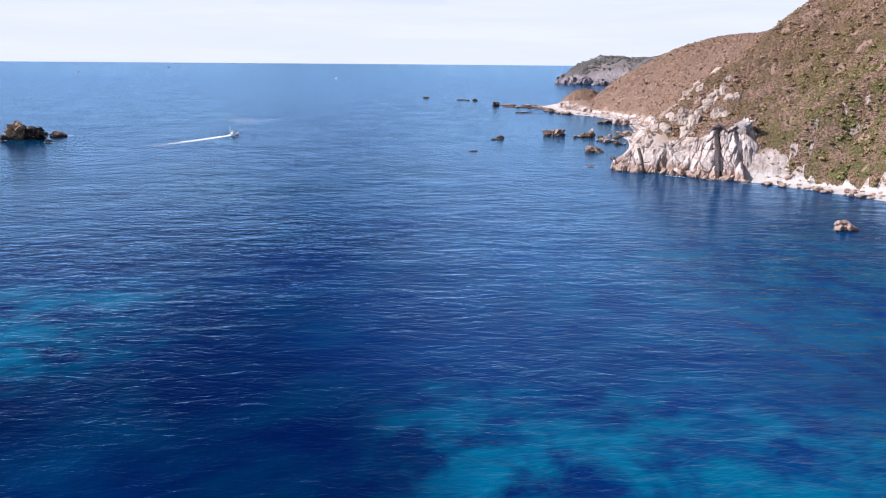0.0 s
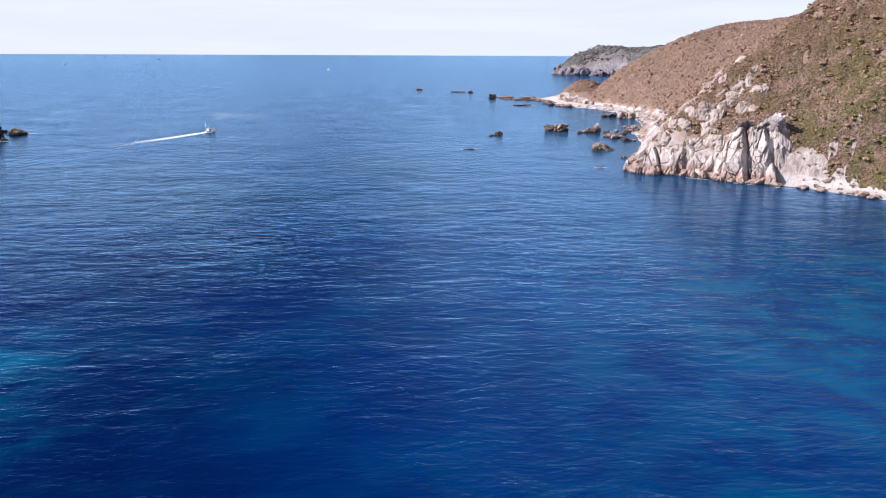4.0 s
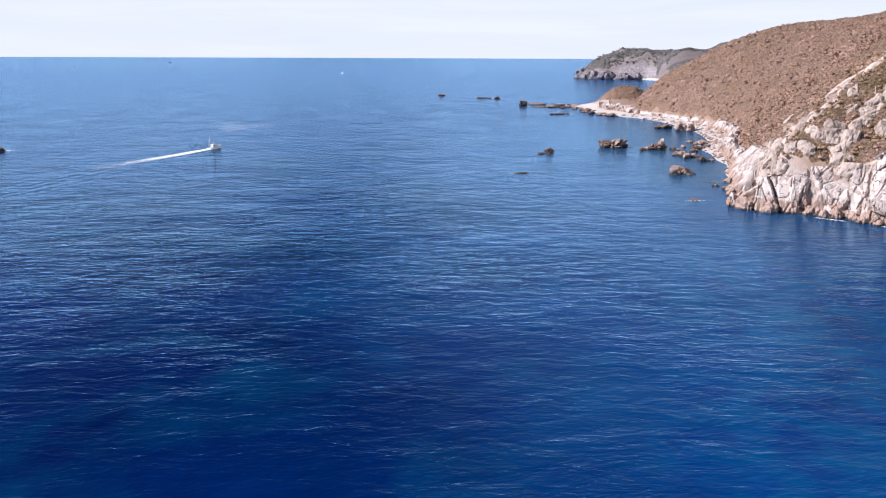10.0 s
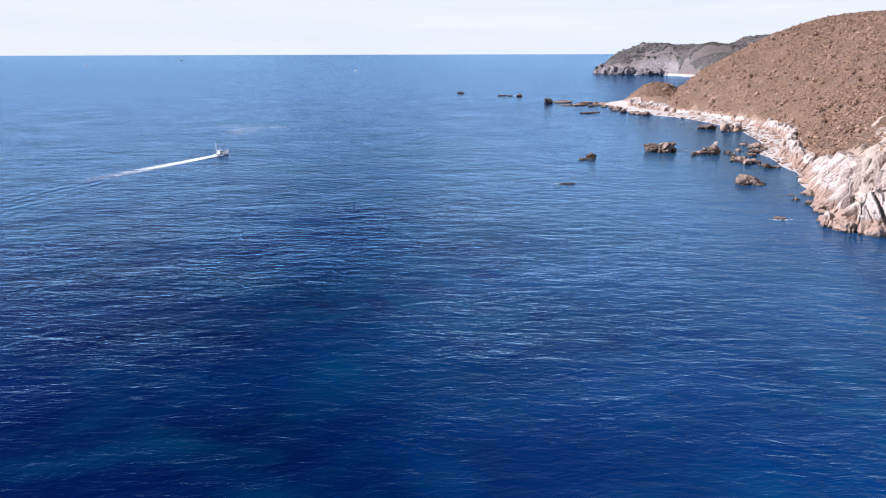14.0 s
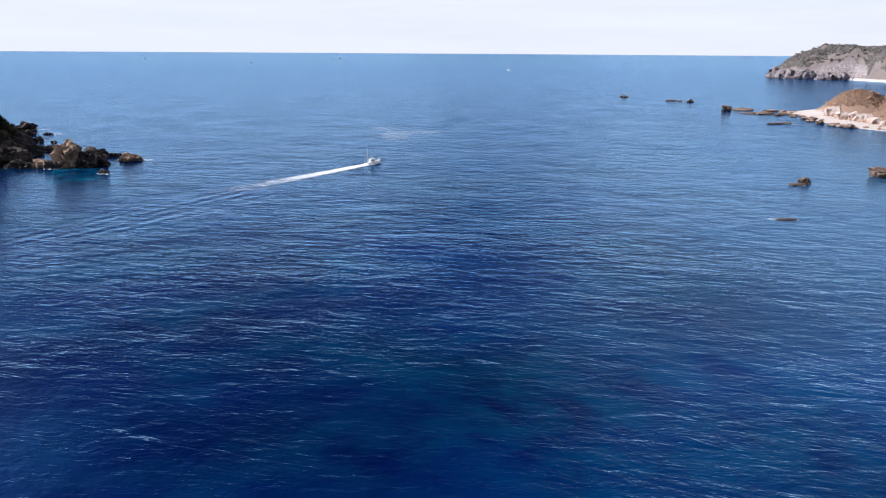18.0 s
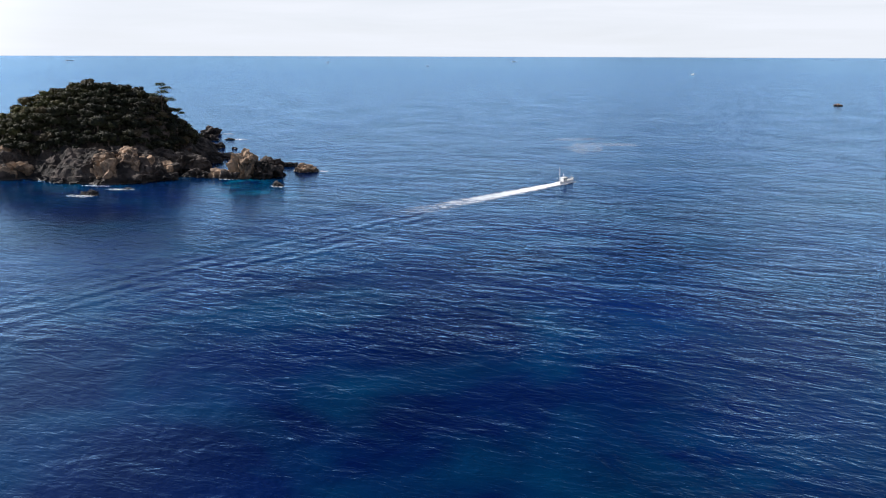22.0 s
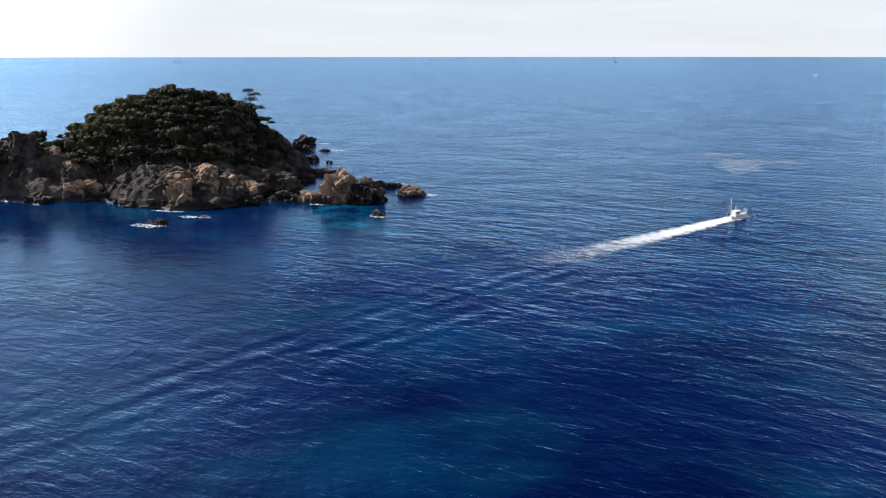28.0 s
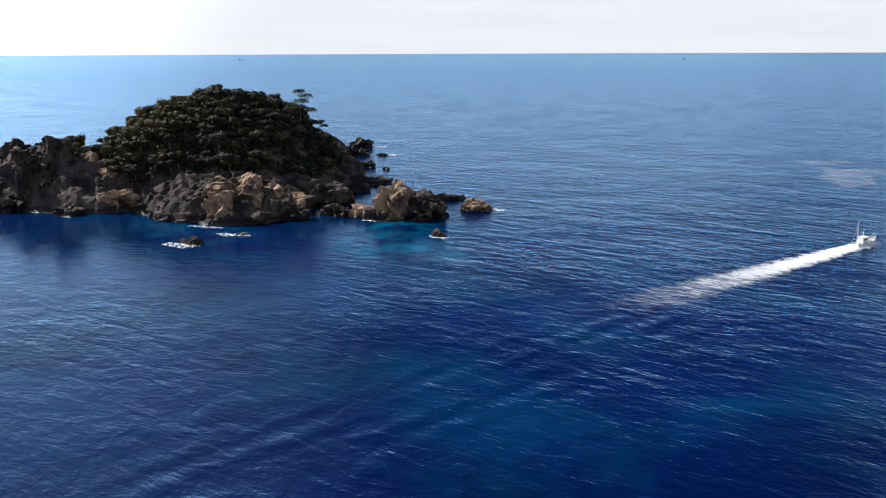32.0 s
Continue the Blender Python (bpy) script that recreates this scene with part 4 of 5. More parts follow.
# ---- plants ----
def leaf_cloud(r, count, spots, size):
    """Loose leaf quads round a few clump centres (x, y, z, radius): vertices and faces."""
    c = spots[r.randint(0, len(spots), count)]
    n = r.normal(size=(count, 3))
    n /= np.linalg.norm(n, axis=1)[:, None]
    n[:, 2] = np.where(n[:, 2] < -0.2, -n[:, 2], n[:, 2])
    at = c[:, :3] + n * c[:, 3:4] * r.uniform(0.75, 1.08, (count, 1)) * np.array((1, 1, 0.8))
    n = n + r.normal(size=(count, 3)) * 0.45
    n /= np.linalg.norm(n, axis=1)[:, None]
    a = np.cross(n, r.normal(size=(count, 3)))
    a /= np.linalg.norm(a, axis=1)[:, None]
    b = np.cross(n, a)
    s = size * r.uniform(0.6, 1.3, (count, 1))
    v = np.stack([at + a * s, at + b * s * 0.7, at - a * s, at - b * s * 0.7], 1).reshape(-1, 3)
    return v, np.arange(count * 4).reshape(-1, 4)


def crown_core(spots, r):
    """Dark inner masses that stop the light between the leaves."""
    v, f = ball(1)
    vs, fs = [], []
    for x, y, z, q in spots:
        vs.append(v * q * np.array((0.9, 0.9, 0.72)) * r.uniform(0.8, 1.1, (len(v), 1)) + np.array((x, y, z)))
        fs.append(f + len(v) * (len(vs) - 1))
    return np.vstack(vs), np.vstack(fs)


def as_quads(f):
    return np.stack([f[:, 0], f[:, 1], f[:, 2], f[:, 2]], -1)


def joined(name, pieces, material):
    """Triangles of many pieces as one mesh."""
    vs, fs, at = [], [], 0
    for v, f in pieces:
        if f.shape[1] == 4:
            f = np.vstack([f[:, :3], f[:, [0, 2, 3]]])
        vs.append(v)
        fs.append(f + at)
        at += len(v)
    return mesh_of(name, np.vstack(vs), np.vstack(fs), material)


def limb(bm, pts, radii, sides=6):
    rings = []
    for i, (p, q) in enumerate(zip(pts, radii)):
        d = Vector(pts[min(i + 1, len(pts) - 1)]) - Vector(pts[max(i - 1, 0)])
        turn = d.to_track_quat("Z", "Y").to_matrix()
        rings.append([bm.verts.new(Vector(p) + turn @ Vector((q * math.cos(2 * math.pi * k / sides), q * math.sin(2 * math.pi * k / sides), 0))) for k in range(sides)])
    for a, b in zip(rings, rings[1:]):
        for k in range(sides):
            bm.faces.new((a[k], a[(k + 1) % sides], b[(k + 1) % sides], b[k]))
    bm.faces.new(rings[-1])


def tree(seed, height, spread, material, label):
    """A broad evergreen: forked trunk and a lumpy crown."""
    r = np.random.RandomState(seed)
    ob = thing("tree", 0, 0, 0, label, "tree", "island wood")
    spots = [(r.normal() * spread * 0.45, r.normal() * spread * 0.45, height * r.uniform(0.62, 0.92), spread * r.uniform(0.38, 0.6)) for _ in range(7)]
    spots = np.array(spots + [(0, 0, height * 0.8, spread * 0.6)])
    bm = bmesh.new()
    limb(bm, [(0, 0, -1.2), (0.1, 0.05, height * 0.25), (0.05, -0.1, height * 0.5), (0, 0, height * 0.8)], [0.28, 0.22, 0.16, 0.06])
    for x, y, z, q in spots[:4]:
        limb(bm, [(0.05, 0, height * 0.4), (x * 0.5, y * 0.5, z * 0.75), (x, y, z)], [0.13, 0.09, 0.04], 5)
    part("trunk", bm, BARK, ob, "grey forked trunk")
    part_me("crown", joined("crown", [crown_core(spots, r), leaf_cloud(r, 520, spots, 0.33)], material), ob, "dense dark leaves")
    return ob


def pine(seed, height, x, y, z, lean, label):
    """A wind-shaped pine: bent trunk and flat pads of needles."""
    r = np.random.RandomState(seed)
    ob = thing("pine_tree", x, y, z, label, "pine tree", "island pines")
    line = [(lean[0] * t * t, lean[1] * t * t, height * t) for t in (-0.12, 0.25, 0.5, 0.75, 1.0)]
    bm = bmesh.new()
    limb(bm, line, [0.3, 0.24, 0.18, 0.12, 0.05], 7)
    part("trunk", bm, BARK, ob, "slender bent trunk")
    for i, t in enumerate((0.45, 0.6, 0.72, 0.84, 0.97)):
        a = i * 2.3 + seed
        reach = (0.30, 0.34, 0.3, 0.2, 0.05)[i] * height
        x0, y0, z0 = lean[0] * t * t, lean[1] * t * t, height * t
        ex, ey = x0 + math.cos(a) * reach, y0 + math.sin(a) * reach
        bm = bmesh.new()
        limb(bm, [(x0, y0, z0 - 0.4), ((x0 + ex) / 2, (y0 + ey) / 2, z0), (ex, ey, z0 + 0.2)], [0.1, 0.07, 0.03], 5)
        branch = part("branch", bm, BARK, ob)
        spots = np.array([(ex + r.normal() * height * 0.05, ey + r.normal() * height * 0.05, z0 + 0.3 + r.uniform(-0.1, 0.1) * 2, height * 0.18) for _ in range(5)])
        v, f = leaf_cloud(r, 260, spots, 0.42)
        v[:, 2] = z0 + 0.3 + (v[:, 2] - z0 - 0.3) * 0.65
        part_me("needle_pad", joined("needle_pad", [(v, f)], PINE), branch)
    return ob


def height_at(fn, x, y):
    return float(fn(np.array([float(x)]), np.array([float(y)]))[0][0])


WOOD = "dark evergreen tree in the island wood"
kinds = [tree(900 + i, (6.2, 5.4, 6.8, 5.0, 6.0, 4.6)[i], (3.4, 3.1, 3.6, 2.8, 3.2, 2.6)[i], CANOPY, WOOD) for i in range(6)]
r = random.Random(77)
placed = []
tries = 0
while len(placed) < 400 and tries < 14000:
    tries += 1
    x, y = r.uniform(-520, -375), r.uniform(540, 700)
    dome = float(isle_dome(np.array([x]), np.array([y]))[0])
    inside = float(isle_inside(np.array([x]), np.array([y]))[0])
    if min(math.hypot(x + 414, y - 640), math.hypot(x + 428, y - 664), math.hypot(x + 484, y - 582)) < 6 or dome < (3 if x < -428 else 7) + max(0, -484 - x) * 0.4 + 9 * soft_noise(np.array([[x / 15, y / 15, 0]]), 4)[0] or x < -498 or inside < 10 or any(math.hypot(x - a, y - b) < 3.6 for a, b in placed):
        continue
    placed.append((x, y))
for i, (x, y) in enumerate(placed):
    k = kinds[i % 6]
    m = pose(x, y, height_at(isle_height, x, y) - 0.4, r.uniform(-5, 5), r.uniform(-5, 5), r.uniform(0, 360))
    if i < 6:
        k.matrix_world = m
    else:
        c = copy_thing(k, m)
        s = r.choice((0.55, 0.7, 0.85, 1.0, 1.15, 1.3)) * r.uniform(0.92, 1.08)
        c.scale = (s, s, s * r.uniform(0.9, 1.1))
for seed, h, x, y, lean, label in ((1, 16.5, -414, 640, (0.6, 0.5), "tall umbrella-shaped pine on the island's shoulder"), (2, 9.0, -426, 662, (2.6, 2.2), "leaning dark pine on the island's flank"),
                                   (3, 6.0, -424, 668, (2.4, 2.0), "leaning dark pine on the island's flank"), (4, 6.0, -484, 582, (-1.6, -1.4), "small ragged pine on the island's edge")):
    pine(seed, h, x, y, height_at(isle_height, x, y) - 0.2, lean, label)


def shrub_kinds(seed, leaves):
    out = []
    for i in range(5):
        r = np.random.RandomState(seed + i)
        spots = np.array([(r.normal() * 0.35, r.normal() * 0.35, r.uniform(0.15, 0.5), r.uniform(0.4, 0.65)) for _ in range(1)])
        v, f = crown_core(spots * np.array((1, 1, 0.9, 0.72)), r)
        f = f[v[f, 2].max(1) > 0.1]
        q, g = leaf_cloud(r, leaves, spots, 0.2)
        g = np.vstack([g[:, :3], g[:, [0, 2, 3]]])
        out.append((np.vstack([v, q]), np.vstack([f, g + len(v)])))
    return out


def scatter(name, places, sizes, seed, material, label, category, leaves=24):
    """Many shrubs as one joined sheet of plants."""
    r = np.random.RandomState(seed)
    shapes = shrub_kinds(seed, leaves)
    which = r.randint(0, 5, len(places))
    vs, fs, at = [], [], 0
    for k, (v, f) in enumerate(shapes):
        p, s = places[which == k], sizes[which == k]
        a = r.uniform(0, 6.28, len(p))
        ca, sa = np.cos(a)[:, None], np.sin(a)[:, None]
        tall = r.uniform(0.55, 0.9, (len(p), 1))
        w = np.stack([(v[None, :, 0] * ca - v[None, :, 1] * sa) * s[:, None] + p[:, None, 0], (v[None, :, 0] * sa + v[None, :, 1] * ca) * s[:, None] + p[:, None, 1],
                      v[None, :, 2] * s[:, None] * tall + p[:, None, 2]], -1)
        vs.append(w.reshape(-1, 3))
        fs.append((f[None] + (np.arange(len(p)) * len(v))[:, None, None]).reshape(-1, 3) + at)
        at += w.shape[0] * w.shape[1]
    return tagged(new(name, mesh_of(name, np.vstack(vs), np.vstack(fs), material)), label, category, kind="stuff")


def scrub_cover(x, y, z, d):
    """Where scrub grows on the hillside: 0 to 1."""
    d = d + 7 * (fractal(np.stack([x / 4.5, y / 4.5, 0 * x], -1), 15, 3) - 0.5)
    bare = np.minimum(np.hypot((x - 179) / 24, (y - 512) / 16), np.hypot((x - 140) / 8, (y - 492) / 24)) + 1.4 * (fractal(np.stack([x / 9, y / 9, 0 * x], -1), 2, 3) - 0.5)
    knoll = (np.hypot(x - 198, y - 1110) < 34) & (z > 9)
    return knoll | (d > np.interp(y, *BEACH) + np.interp(y, [395, 412, 445, 475, 530, 565], [1, 6, 9, 12, 11, 3])) & (d < np.interp(y, [400, 700, 1000], [175, 200, 250])) & (z > 4.5) & (bare > 0.75)


def canopy_height(x, y):
    z, d = land_height(x, y)
    p = np.stack([x, y, 0 * x], -1)
    lump = 1 - np.abs(2 * fractal(p / 5.5, 61, 2) - 1) * 2.2
    lump = 0.4 + 1.2 * lump + 4.0 * (fractal(p / 3.2, 71, 4, 0.62) - 0.5)
    soft = scrub_cover(x, y, z, d).astype(float)
    # the scrub thins out towards its edges
    soft = sum(np.roll(soft, (i, j), (0, 1)) for i in (-2, -1, 0, 1, 2) for j in (-2, -1, 0, 1, 2)) / 25
    return z - 0.9 + soft * (np.maximum(lump, -0.2) + 0.9), d


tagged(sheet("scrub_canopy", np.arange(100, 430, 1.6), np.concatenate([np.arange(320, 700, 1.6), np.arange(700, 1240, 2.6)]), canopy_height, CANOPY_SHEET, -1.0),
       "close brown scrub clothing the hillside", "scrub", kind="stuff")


def head_height(x, y):
    z, d = land_height(x, y)
    p = np.stack([x, y, 0 * x], -1)
    lump = 2.0 + 9.0 * (fractal(p / 22, 81, 4, 0.6) - 0.5)
    bare = fractal(p / 40, 91, 3) > 0.60
    return np.where((d > 16) & (z > 16) & ~bare, z + np.maximum(lump, -1), z - 4), d


tagged(sheet("headland_canopy", np.arange(315, 1100, 5.0), np.concatenate([np.arange(1260, 2230, 9.0), np.arange(2230, 2800, 5.0)]), head_height, HEAD_SHEET, 10), "scrub clothing the distant headland, greyed for haze", "scrub", kind="stuff")
rs = np.random.RandomState(12)
n = 36000
x, y = rs.uniform(105, 400, n), 320 + 330 * rs.uniform(0, 1, n) ** 1.1
x, y = np.concatenate([x, rs.uniform(120, 430, 15000)]), np.concatenate([y, 640 + 600 * rs.uniform(0, 1, 15000) ** 1.4])
n = len(x)
z, d = land_height(x, y)
keep = scrub_cover(x, y, z, d)
edge = d - np.interp(y, *BEACH)
keep |= (y < 415) & (x > 168) & (edge > 0.5) & (edge < 9) & (rs.uniform(0, 1, n) < 0.8)
scatter("hill_scrub", np.stack([x, y, z - 0.1], -1)[keep], (rs.gamma(5.0, 0.29, n) * np.interp(y, [430, 560, 700], [1.0, 1.0, 1.4]) + 0.45)[keep], 31, SCRUB, "dense brown and olive scrub covering the hillside", "scrub", 10)
n = 5200
x, y = rs.uniform(120, 240, n), rs.uniform(320, 960, n)
z, d = land_height(x, y)
keep = (d > 0.5) & (d < np.interp(y, *BEACH) + 3) & ((y < 404) | (y > 560))


def shingle(places, sizes, seed):
    """Loose shore stones as one joined sheet."""
    r = np.random.RandomState(seed)
    v, f = ball(1)
    shapes = []
    for i in range(6):
        n = r.normal(size=(9, 3))
        n /= np.linalg.norm(n, axis=1)[:, None]
        dot = v @ n.T
        reach = np.where(dot > 0.05, r.uniform(0.6, 0.95, 9) / np.maximum(dot, 0.05), 9).min(1)
        shapes.append(v * np.minimum(reach, 1.1)[:, None] * np.array((1.2, 0.9, 0.65)))
    vs = np.vstack([shapes[k % 6] * q + p for k, (p, q) in enumerate(zip(places, sizes))])
    fs = (f[None] + (np.arange(len(places)) * len(v))[:, None, None]).reshape(-1, 3)
    tagged(new("shingle", mesh_of("shingle", vs, fs, PALE_ROCK)), "pale loose stones strewn along the shore", "stones", kind="stuff")


shingle(np.stack([x, y, z + 0.05], -1)[keep], rs.gamma(2.0, 0.32, keep.sum()) + 0.25, 61)
n = 4200
x, y = rs.uniform(320, 1000, n), rs.uniform(2280, 2800, n)
z, d = land_height(x, y)
keep = (d > 16) & (z > 20)
scatter("headland_scrub", np.stack([x, y, z - 0.5], -1)[keep], rs.uniform(6, 10, keep.sum()), 41, HEADSCRUB, "scrub on the distant headland, greyed for haze", "scrub", 12)
n = 4200
x, y = rs.uniform(-525, -370, n), rs.uniform(530, 700, n)
z, d = isle_height(x, y)
keep = (isle_dome(x, y) > 5 + 12 * (fractal(np.stack([x / 12, y / 12, 0 * x], -1), 8, 3))) & (d > 10)
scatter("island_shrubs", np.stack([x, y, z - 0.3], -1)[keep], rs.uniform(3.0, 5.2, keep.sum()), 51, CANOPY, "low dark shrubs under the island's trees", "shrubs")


# ---- foam, boat and far vessels ----
def foam_paint(name, cover, scale, along=None, lift=0.0):
    """White foam with holes; along is a fade (x, y, dx, dy, start, end) on the plan."""
    k = Paint(name, 0.7, 0.2)
    k.base((0.80, 0.86, 0.92))
    n = k.noise(scale, 5.0, 0.65, k.mapped((1.0, 1.6, 1.0), radians(-10)), 0.6)
    a = k.ramp(n, (0.30 if lift else 0.62 - cover * 0.35), (0.75 if lift else 0.72 - cover * 0.25))
    if along:
        x, y, dx, dy, start, end = along
        back, off = k.way(x, y, dx, dy), k.math("ABSOLUTE", k.way(x, y, -dy, dx))
        n = k.noise(1.0, 5.0, 0.65, k.mapped((0.14, 0.6, 1.0), -math.atan2(dy, dx)), 0.8)
        a = k.ramp(k.math("ADD", n, k.ramp(back, 0, end, 0.28, -0.12)), 0.42, 0.62)
        wide = k.math("DIVIDE", off, k.ramp(back, 0, end, 3.4, 8.5))
        wide = k.math("ADD", wide, k.math("MULTIPLY", k.math("SUBTRACT", k.noise(0.3, 4.0, 0.65), 0.5), 1.5))
        a = k.math("MULTIPLY", a, k.ramp(wide, 1.05, 0.4))
        a = k.math("MULTIPLY", a, k.ramp(back, start, end, 1.0, 0.0))
    k.to(k.math("MULTIPLY", a, lift or 1.0), k.p.inputs["Alpha"])
    return k.m


SURF = foam_paint("surf_foam", 0.42, 0.8)
FAINT = foam_paint("thin_foam", 0.5, 0.12, lift=0.18)


def foam_patch(x, y, rx, ry, seed, turn=0.0, material=SURF, label="white surf washing round a rock"):
    """A ragged sheet of foam lying on the water."""
    r = np.random.RandomState(seed)
    n, rings = 40, 5
    a = np.linspace(0, 2 * np.pi, n, endpoint=False)
    edge = 0.35 + 1.3 * fractal(np.stack([np.cos(a) * 2.2 + seed, np.sin(a) * 2.2, 0 * a], -1), seed, 3)
    v = [(0, 0, 0.12)]
    for i in range(1, rings + 1):
        q = i / rings
        for k in range(n):
            v.append((rx * q * edge[k] * math.cos(a[k]), ry * q * edge[k] * math.sin(a[k]), 0.12 * (1 - q) + 0.04 + r.uniform(0, 0.05)))
    f = [(0, 1 + k, 1 + (k + 1) % n) for k in range(n)]
    for i in range(rings - 1):
        for k in range(n):
            p, q = 1 + i * n, 1 + (i + 1) * n
            f += [(p + k, q + k, q + (k + 1) % n), (p + k, q + (k + 1) % n, p + (k + 1) % n)]
    ob = new("surf_foam", mesh_of("surf_foam", v, f, material, True))
    ob.matrix_world = pose(x, y, 0, 0, 0, turn)
    tagged(ob, label, "sea foam", "surf", "stuff")


for i, (x, y, rx, ry, turn) in enumerate([(-357, 527, 7, 3.5, 20), (-353, 547, 6, 2.2, 20), (-306, 631, 7, 4, 30), (-293, 584, 4, 2, 0), (-328, 592, 5, 1.5, 25), (-450, 529, 9, 2, 15),
                                         (-434, 531, 7, 2, 0), (-470, 518, 7, 1.6, 10), (-446, 743, 8, 3, 20), (-372, 549, 6, 1.2, 20), (88, 673, 6, 1.6, 0), (108, 676, 5, 1.4, 0), (88, 468, 4, 1.6, 0),
                                         (41, 633, 5, 1.8, 10), (20, 548, 5, 1.8, 5), (127, 430, 6, 1.2, -40), (143, 416, 6, 1.2, -40), (158, 404, 5, 1.2, -40), (112, 497, 4, 1.2, 60), (46, 1300, 7, 2, 0),
                                         (104, 988, 12, 2.5, 0), (136, 668, 6, 1.6, 10), (-480, 770, 8, 3, 30)]):
    foam_patch(x, y, rx, ry, 600 + i, turn)
for i, (x, y, rx, ry, turn) in enumerate([(-205, 800, 12, 28, 10), (-192, 830, 22, 9, 20), (-225, 850, 18, 8, 40)]):
    foam_patch(x, y, rx, ry, 660 + i, turn, FAINT, "thin pale foam drifting on the open sea")

BOAT_X, BOAT_Y, BOAT_TURN = -174.0, 653.0, 70.0
GO = (math.cos(radians(BOAT_TURN)), math.sin(radians(BOAT_TURN)))


def ribbon(name, points, widths, material, label, hump=0.0):
    """A strip of foam along a line on the water."""
    t = np.linspace(0, 1, 60)
    rows = [along(points, float(q))[:2] for q in t]
    v, f = [], []
    m = 9
    for i, (x, y) in enumerate(rows):
        x0, y0 = rows[max(i - 1, 0)]
        x1, y1 = rows[min(i + 1, len(rows) - 1)]
        d = math.hypot(x1 - x0, y1 - y0)
        nx, ny = -(y1 - y0) / d, (x1 - x0) / d
        w = float(np.interp(t[i], np.linspace(0, 1, len(widths)), widths))
        wob = 1 + 0.5 * (float(soft_noise(np.array([[i * 0.35, 1.0, 0.0]]), 3)[0]) - 0.5)
        for k in range(m):
            q = k / (m - 1) * 2 - 1
            v.append((x + nx * q * w * wob, y + ny * q * w * wob, 0.1 + hump * (1 - q * q) * max(0.0, 1 - t[i] * 3) + 0.05 * (1 - abs(q))))
    for i in range(len(rows) - 1):
        for k in range(m - 1):
            a = i * m + k
            f.append((a, a + 1, a + m + 1, a + m))
    ob = new(name, mesh_of(name, v, f, material, True))
    tagged(ob, label, "boat wake", kind="stuff")


stern = (BOAT_X - 5.5 * GO[0], BOAT_Y - 5.5 * GO[1])
ribbon("boat_wake", [(BOAT_X + 5.6 * GO[0], BOAT_Y + 5.6 * GO[1]), stern, (-190, 612), (-203, 578), (-217, 538)], [3.0, 6.0, 8.0, 9.5, 10.5],
       foam_paint("wake_foam", 0.95, 0.35, (stern[0], stern[1], -GO[0], -GO[1], 12, 118)), "white churned wake trailing behind the boat", 0.5)
HULL = plain_paint("boat_white_hull", (0.80, 0.80, 0.78), 0.35, 0.06)
TRIM = plain_paint("boat_blue_trim", (0.10, 0.16, 0.28), 0.4, 0.1)
DECK = plain_paint("boat_grey_deck", (0.45, 0.46, 0.45), 0.7, 0.12)
DARKGLASS = plain_paint("boat_dark_glass", (0.02, 0.03, 0.04), 0.08, 0.1, 0.6)
STEEL = plain_paint("boat_steel", (0.7, 0.71, 0.72), 0.3, 0.08, 0.5, 0.4)


def box_bm(bm, x, y, z, sx, sy, sz, bevel=0.04):
    made = bmesh.ops.create_cube(bm, size=1, matrix=Matrix.LocRotScale((x, y, z), None, (sx, sy, sz)))
    edges = list({e for v in made["verts"] for e in v.link_edges})
    bmesh.ops.bevel(bm, geom=edges, offset=bevel, segments=2, affect="EDGES")


def one_box(*a, **k):
    bm = bmesh.new()
    box_bm(bm, *a, **k)
    return bm


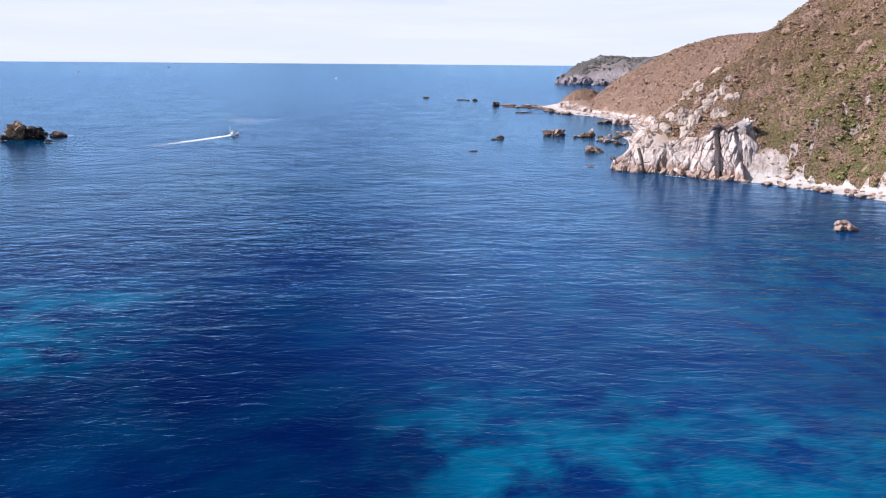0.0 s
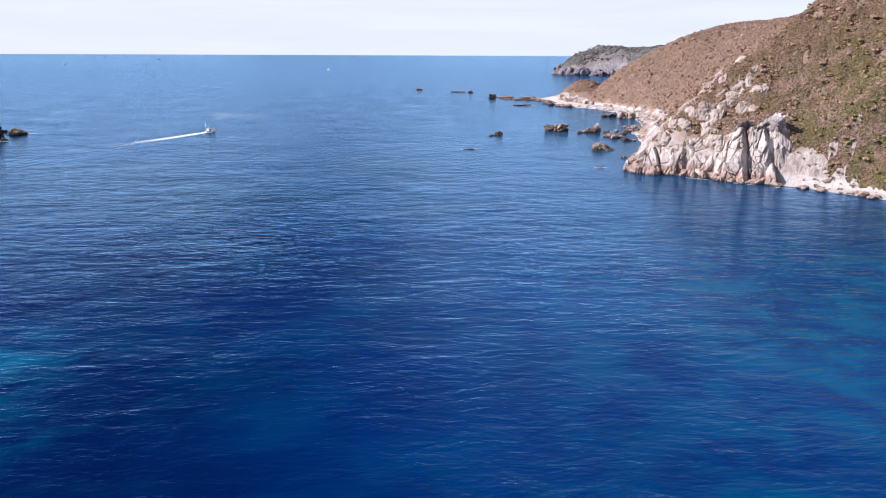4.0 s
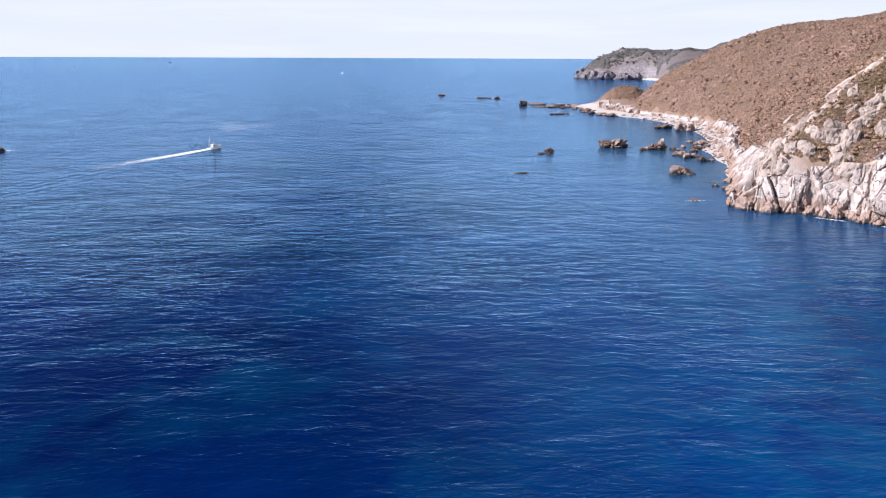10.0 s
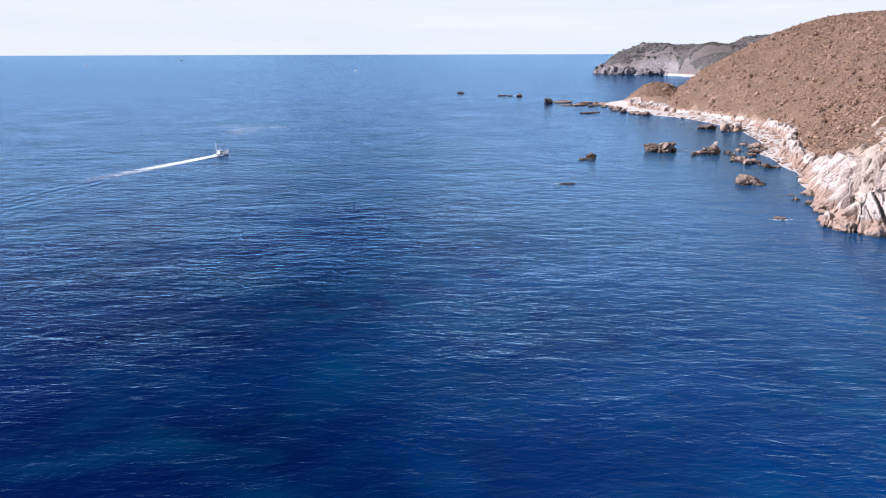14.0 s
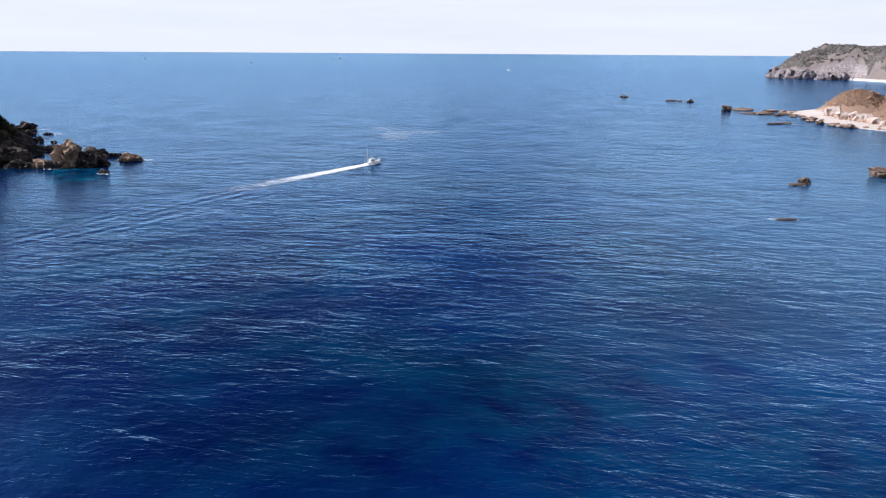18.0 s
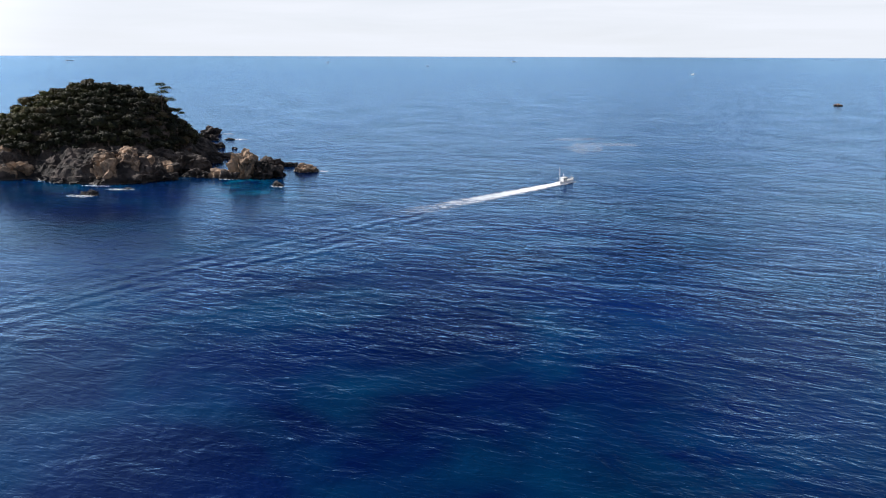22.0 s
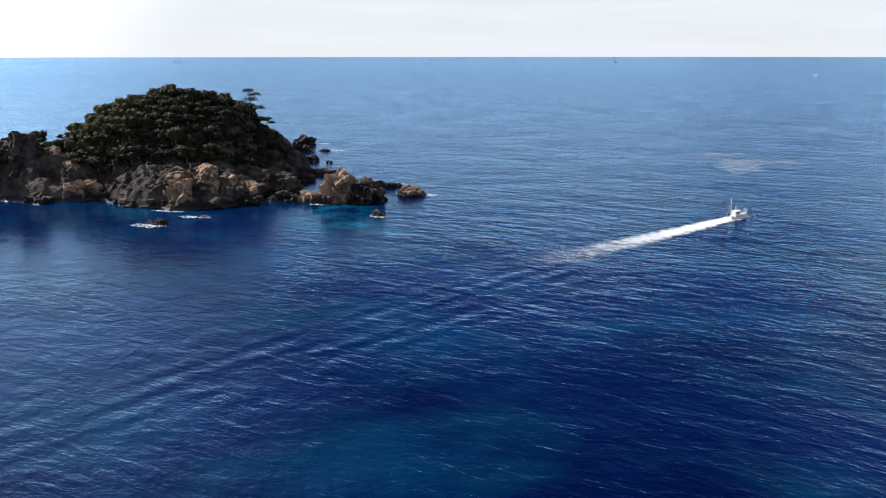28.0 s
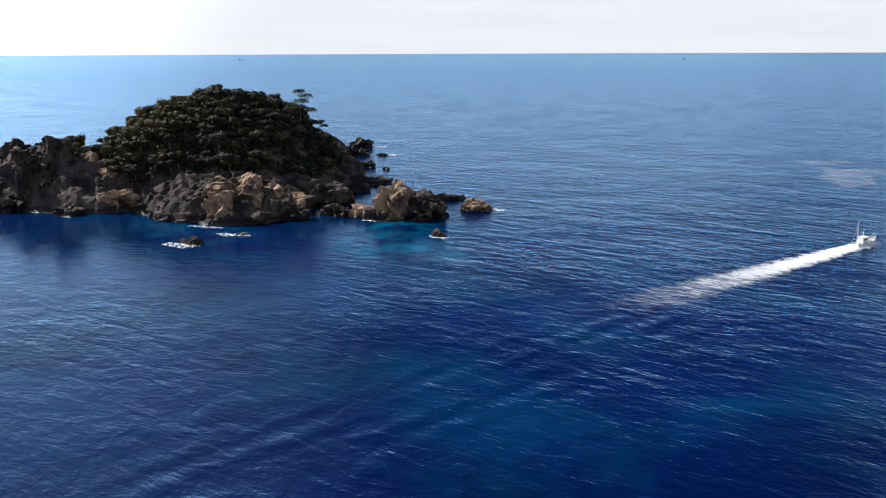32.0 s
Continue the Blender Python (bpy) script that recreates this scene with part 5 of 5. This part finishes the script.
def fishing_boat():
    ob = thing("fishing_boat", BOAT_X, BOAT_Y, 0, "white fishing boat with a tall mast, under way", "boat", turn=BOAT_TURN)
    bm = bmesh.new()
    rows = []
    for x, half, keel, deck in ((-6.2, 1.35, -0.35, 0.95), (-4, 1.6, -0.5, 0.9), (-1, 1.7, -0.55, 0.95), (2, 1.6, -0.5, 1.15), (4.3, 1.15, -0.35, 1.5), (5.8, 0.55, 0.0, 1.85), (6.6, 0.06, 0.6, 2.1)):
        rows.append([bm.verts.new((x, s * half * w, z)) for s, w, z in ((1, 1, deck), (1, 0.93, deck * 0.35), (1, 0.55, keel * 0.6), (1, 0.0, keel), (-1, 0.55, keel * 0.6), (-1, 0.93, deck * 0.35), (-1, 1, deck))])
    for a, b in zip(rows, rows[1:]):
        for k in range(6):
            bm.faces.new((a[k], b[k], b[k + 1], a[k + 1]))
    bm.faces.new(rows[0])
    bmesh.ops.recalc_face_normals(bm, faces=bm.faces)
    hull = part("hull", bm, HULL, ob, "white glass-fibre hull", smooth=False)
    hull.modifiers.new("thick", "SOLIDIFY").thickness = 0.08
    bm = bmesh.new()
    edge = [(-6.1, 1.2, 0.75), (-4, 1.48, 0.7), (-1, 1.58, 0.75), (2, 1.48, 0.95), (4.3, 1.02, 1.3), (5.7, 0.4, 1.6)]
    left = [bm.verts.new((x, y, z)) for x, y, z in edge]
    right = [bm.verts.new((x, -y, z)) for x, y, z in edge]
    for i in range(5):
        bm.faces.new((left[i], right[i], right[i + 1], left[i + 1]))
    part("deck", bm, DECK, ob, "grey working deck").modifiers.new("thick", "SOLIDIFY").thickness = 0.06
    for s in (1, -1):
        bm = bmesh.new()
        limb(bm, [(x, s * (y + 0.14), z + 0.24) for x, y, z in edge], [0.07] * 6, 6)
        part("gunwale", bm, TRIM, ob, "blue painted gunwale")
    cabin = part("cabin", one_box(-1.4, 0, 1.75, 3.0, 2.0, 2.1, bevel=0.12), HULL, ob, "white wheelhouse")
    part("roof", one_box(-1.3, 0, 2.86, 3.5, 2.3, 0.12), HULL, cabin)
    for y in (-0.5, 0.5):
        part("window", one_box(0.1, y, 2.2, 0.06, 0.8, 0.6, bevel=0.02), DARKGLASS, cabin, "dark windscreen")
    for s in (1, -1):
        for x in (-2.2, -0.8):
            part("window", one_box(x, s * 1.0, 2.2, 0.9, 0.06, 0.55, bevel=0.02), DARKGLASS, cabin, "dark side window")
    bm = bmesh.new()
    limb(bm, [(-5.0, 0, 0.7), (-5.0, 0, 4.5), (-5.1, 0, 8.4)], [0.11, 0.09, 0.05], 8)
    mast = part("mast", bm, STEEL, ob, "tall white steadying mast")
    bm = bmesh.new()
    limb(bm, [(-5.0, 0, 2.2), (-7.0, 0, 3.0)], [0.06, 0.04], 6)
    part("boom", bm, STEEL, mast)
    for s in (1, -1):
        bm = bmesh.new()
        limb(bm, [(-5.05, 0, 7.2), (-6.0, s * 1.2, 0.95)], [0.025, 0.025], 5)
        part("stay", bm, STEEL, mast)
    bm = bmesh.new()
    limb(bm, [(-1.6, 0, 2.9), (-1.6, 0, 4.9)], [0.06, 0.03], 6)
    limb(bm, [(-1.6, -0.6, 4.0), (-1.6, 0.6, 4.0)], [0.03, 0.03], 5)
    part("radar_mast", bm, STEEL, ob)
    bm = bmesh.new()
    limb(bm, [(4.6, 0, 1.4), (4.7, 0, 3.2)], [0.07, 0.04], 6)
    part("bow_post", bm, STEEL, ob)
    for s in (1, -1):
        for x in (2.6, 3.8, 5.0):
            bm = bmesh.new()
            y = float(np.interp(x, [2, 4.3, 5.8], [1.5, 1.05, 0.48]))
            limb(bm, [(x, s * y, 1.15 + 0.12 * x), (x, s * y, 1.75 + 0.12 * x)], [0.03, 0.03], 5)
            part("rail_post", bm, STEEL, ob)
        bm = bmesh.new()
        limb(bm, [(x, s * float(np.interp(x, [2, 4.3, 5.8], [1.5, 1.05, 0.48])), 1.75 + 0.12 * x) for x in (2.6, 3.8, 5.0)] + [(6.2, 0, 2.6)], [0.03] * 4, 5)
        part("rail", bm, STEEL, ob)
    part("fish_hold", one_box(2.0, 0, 1.15, 1.6, 1.5, 0.5), DECK, ob)
    part("engine_box", one_box(-4.0, 0, 1.0, 1.2, 1.0, 0.6), HULL, ob)


fishing_boat()


def far_vessel(x, y, length, height, turn, label):
    rr = math.hypot(x + 60, y - 330)
    z = 47.0 * max(0.0, min(1.0, (rr - 2750) / 2000)) ** 1.6
    ob = thing("far_vessel", x, y, z, label, "ship", "vessels on the horizon", turn=turn)
    bm = bmesh.new()
    rows = []
    for q, half in ((-0.5, 0.09), (-0.2, 0.11), (0.25, 0.1), (0.42, 0.06), (0.52, 0.005)):
        rows.append([bm.verts.new((q * length, s * half * length, zz)) for s, zz in ((1, height * 0.4), (0.7, -0.5), (-0.7, -0.5), (-1, height * 0.4))])
    for a, b in zip(rows, rows[1:]):
        for k in range(4):
            bm.faces.new((a[k], b[k], b[(k + 1) % 4], a[(k + 1) % 4]))
    bm.faces.new(rows[0])
    part("hull", bm, HULL, ob)
    part("bridge", one_box(-0.28 * length, 0, height * 0.7, 0.16 * length, 0.14 * length, height * 0.7, bevel=0.1), HULL, ob)
    bm = bmesh.new()
    limb(bm, [(-0.25 * length, 0, height), (-0.25 * length, 0, height * 1.5)], [0.3, 0.15], 6)
    part("mast", bm, STEEL, ob)


for x, y, l, h, a in ((-1580, 3460, 11, 3.2, 30), (-2200, 3630, 12, 3.2, 200), (-1430, 4170, 18, 4, 10), (-400, 2950, 9, 3, 160)):
    far_vessel(x, y, l, h, a, "small white vessel far out at sea")
far_vessel(-3232, 3014, 34, 3, 40, "long pale cargo ship near the horizon")
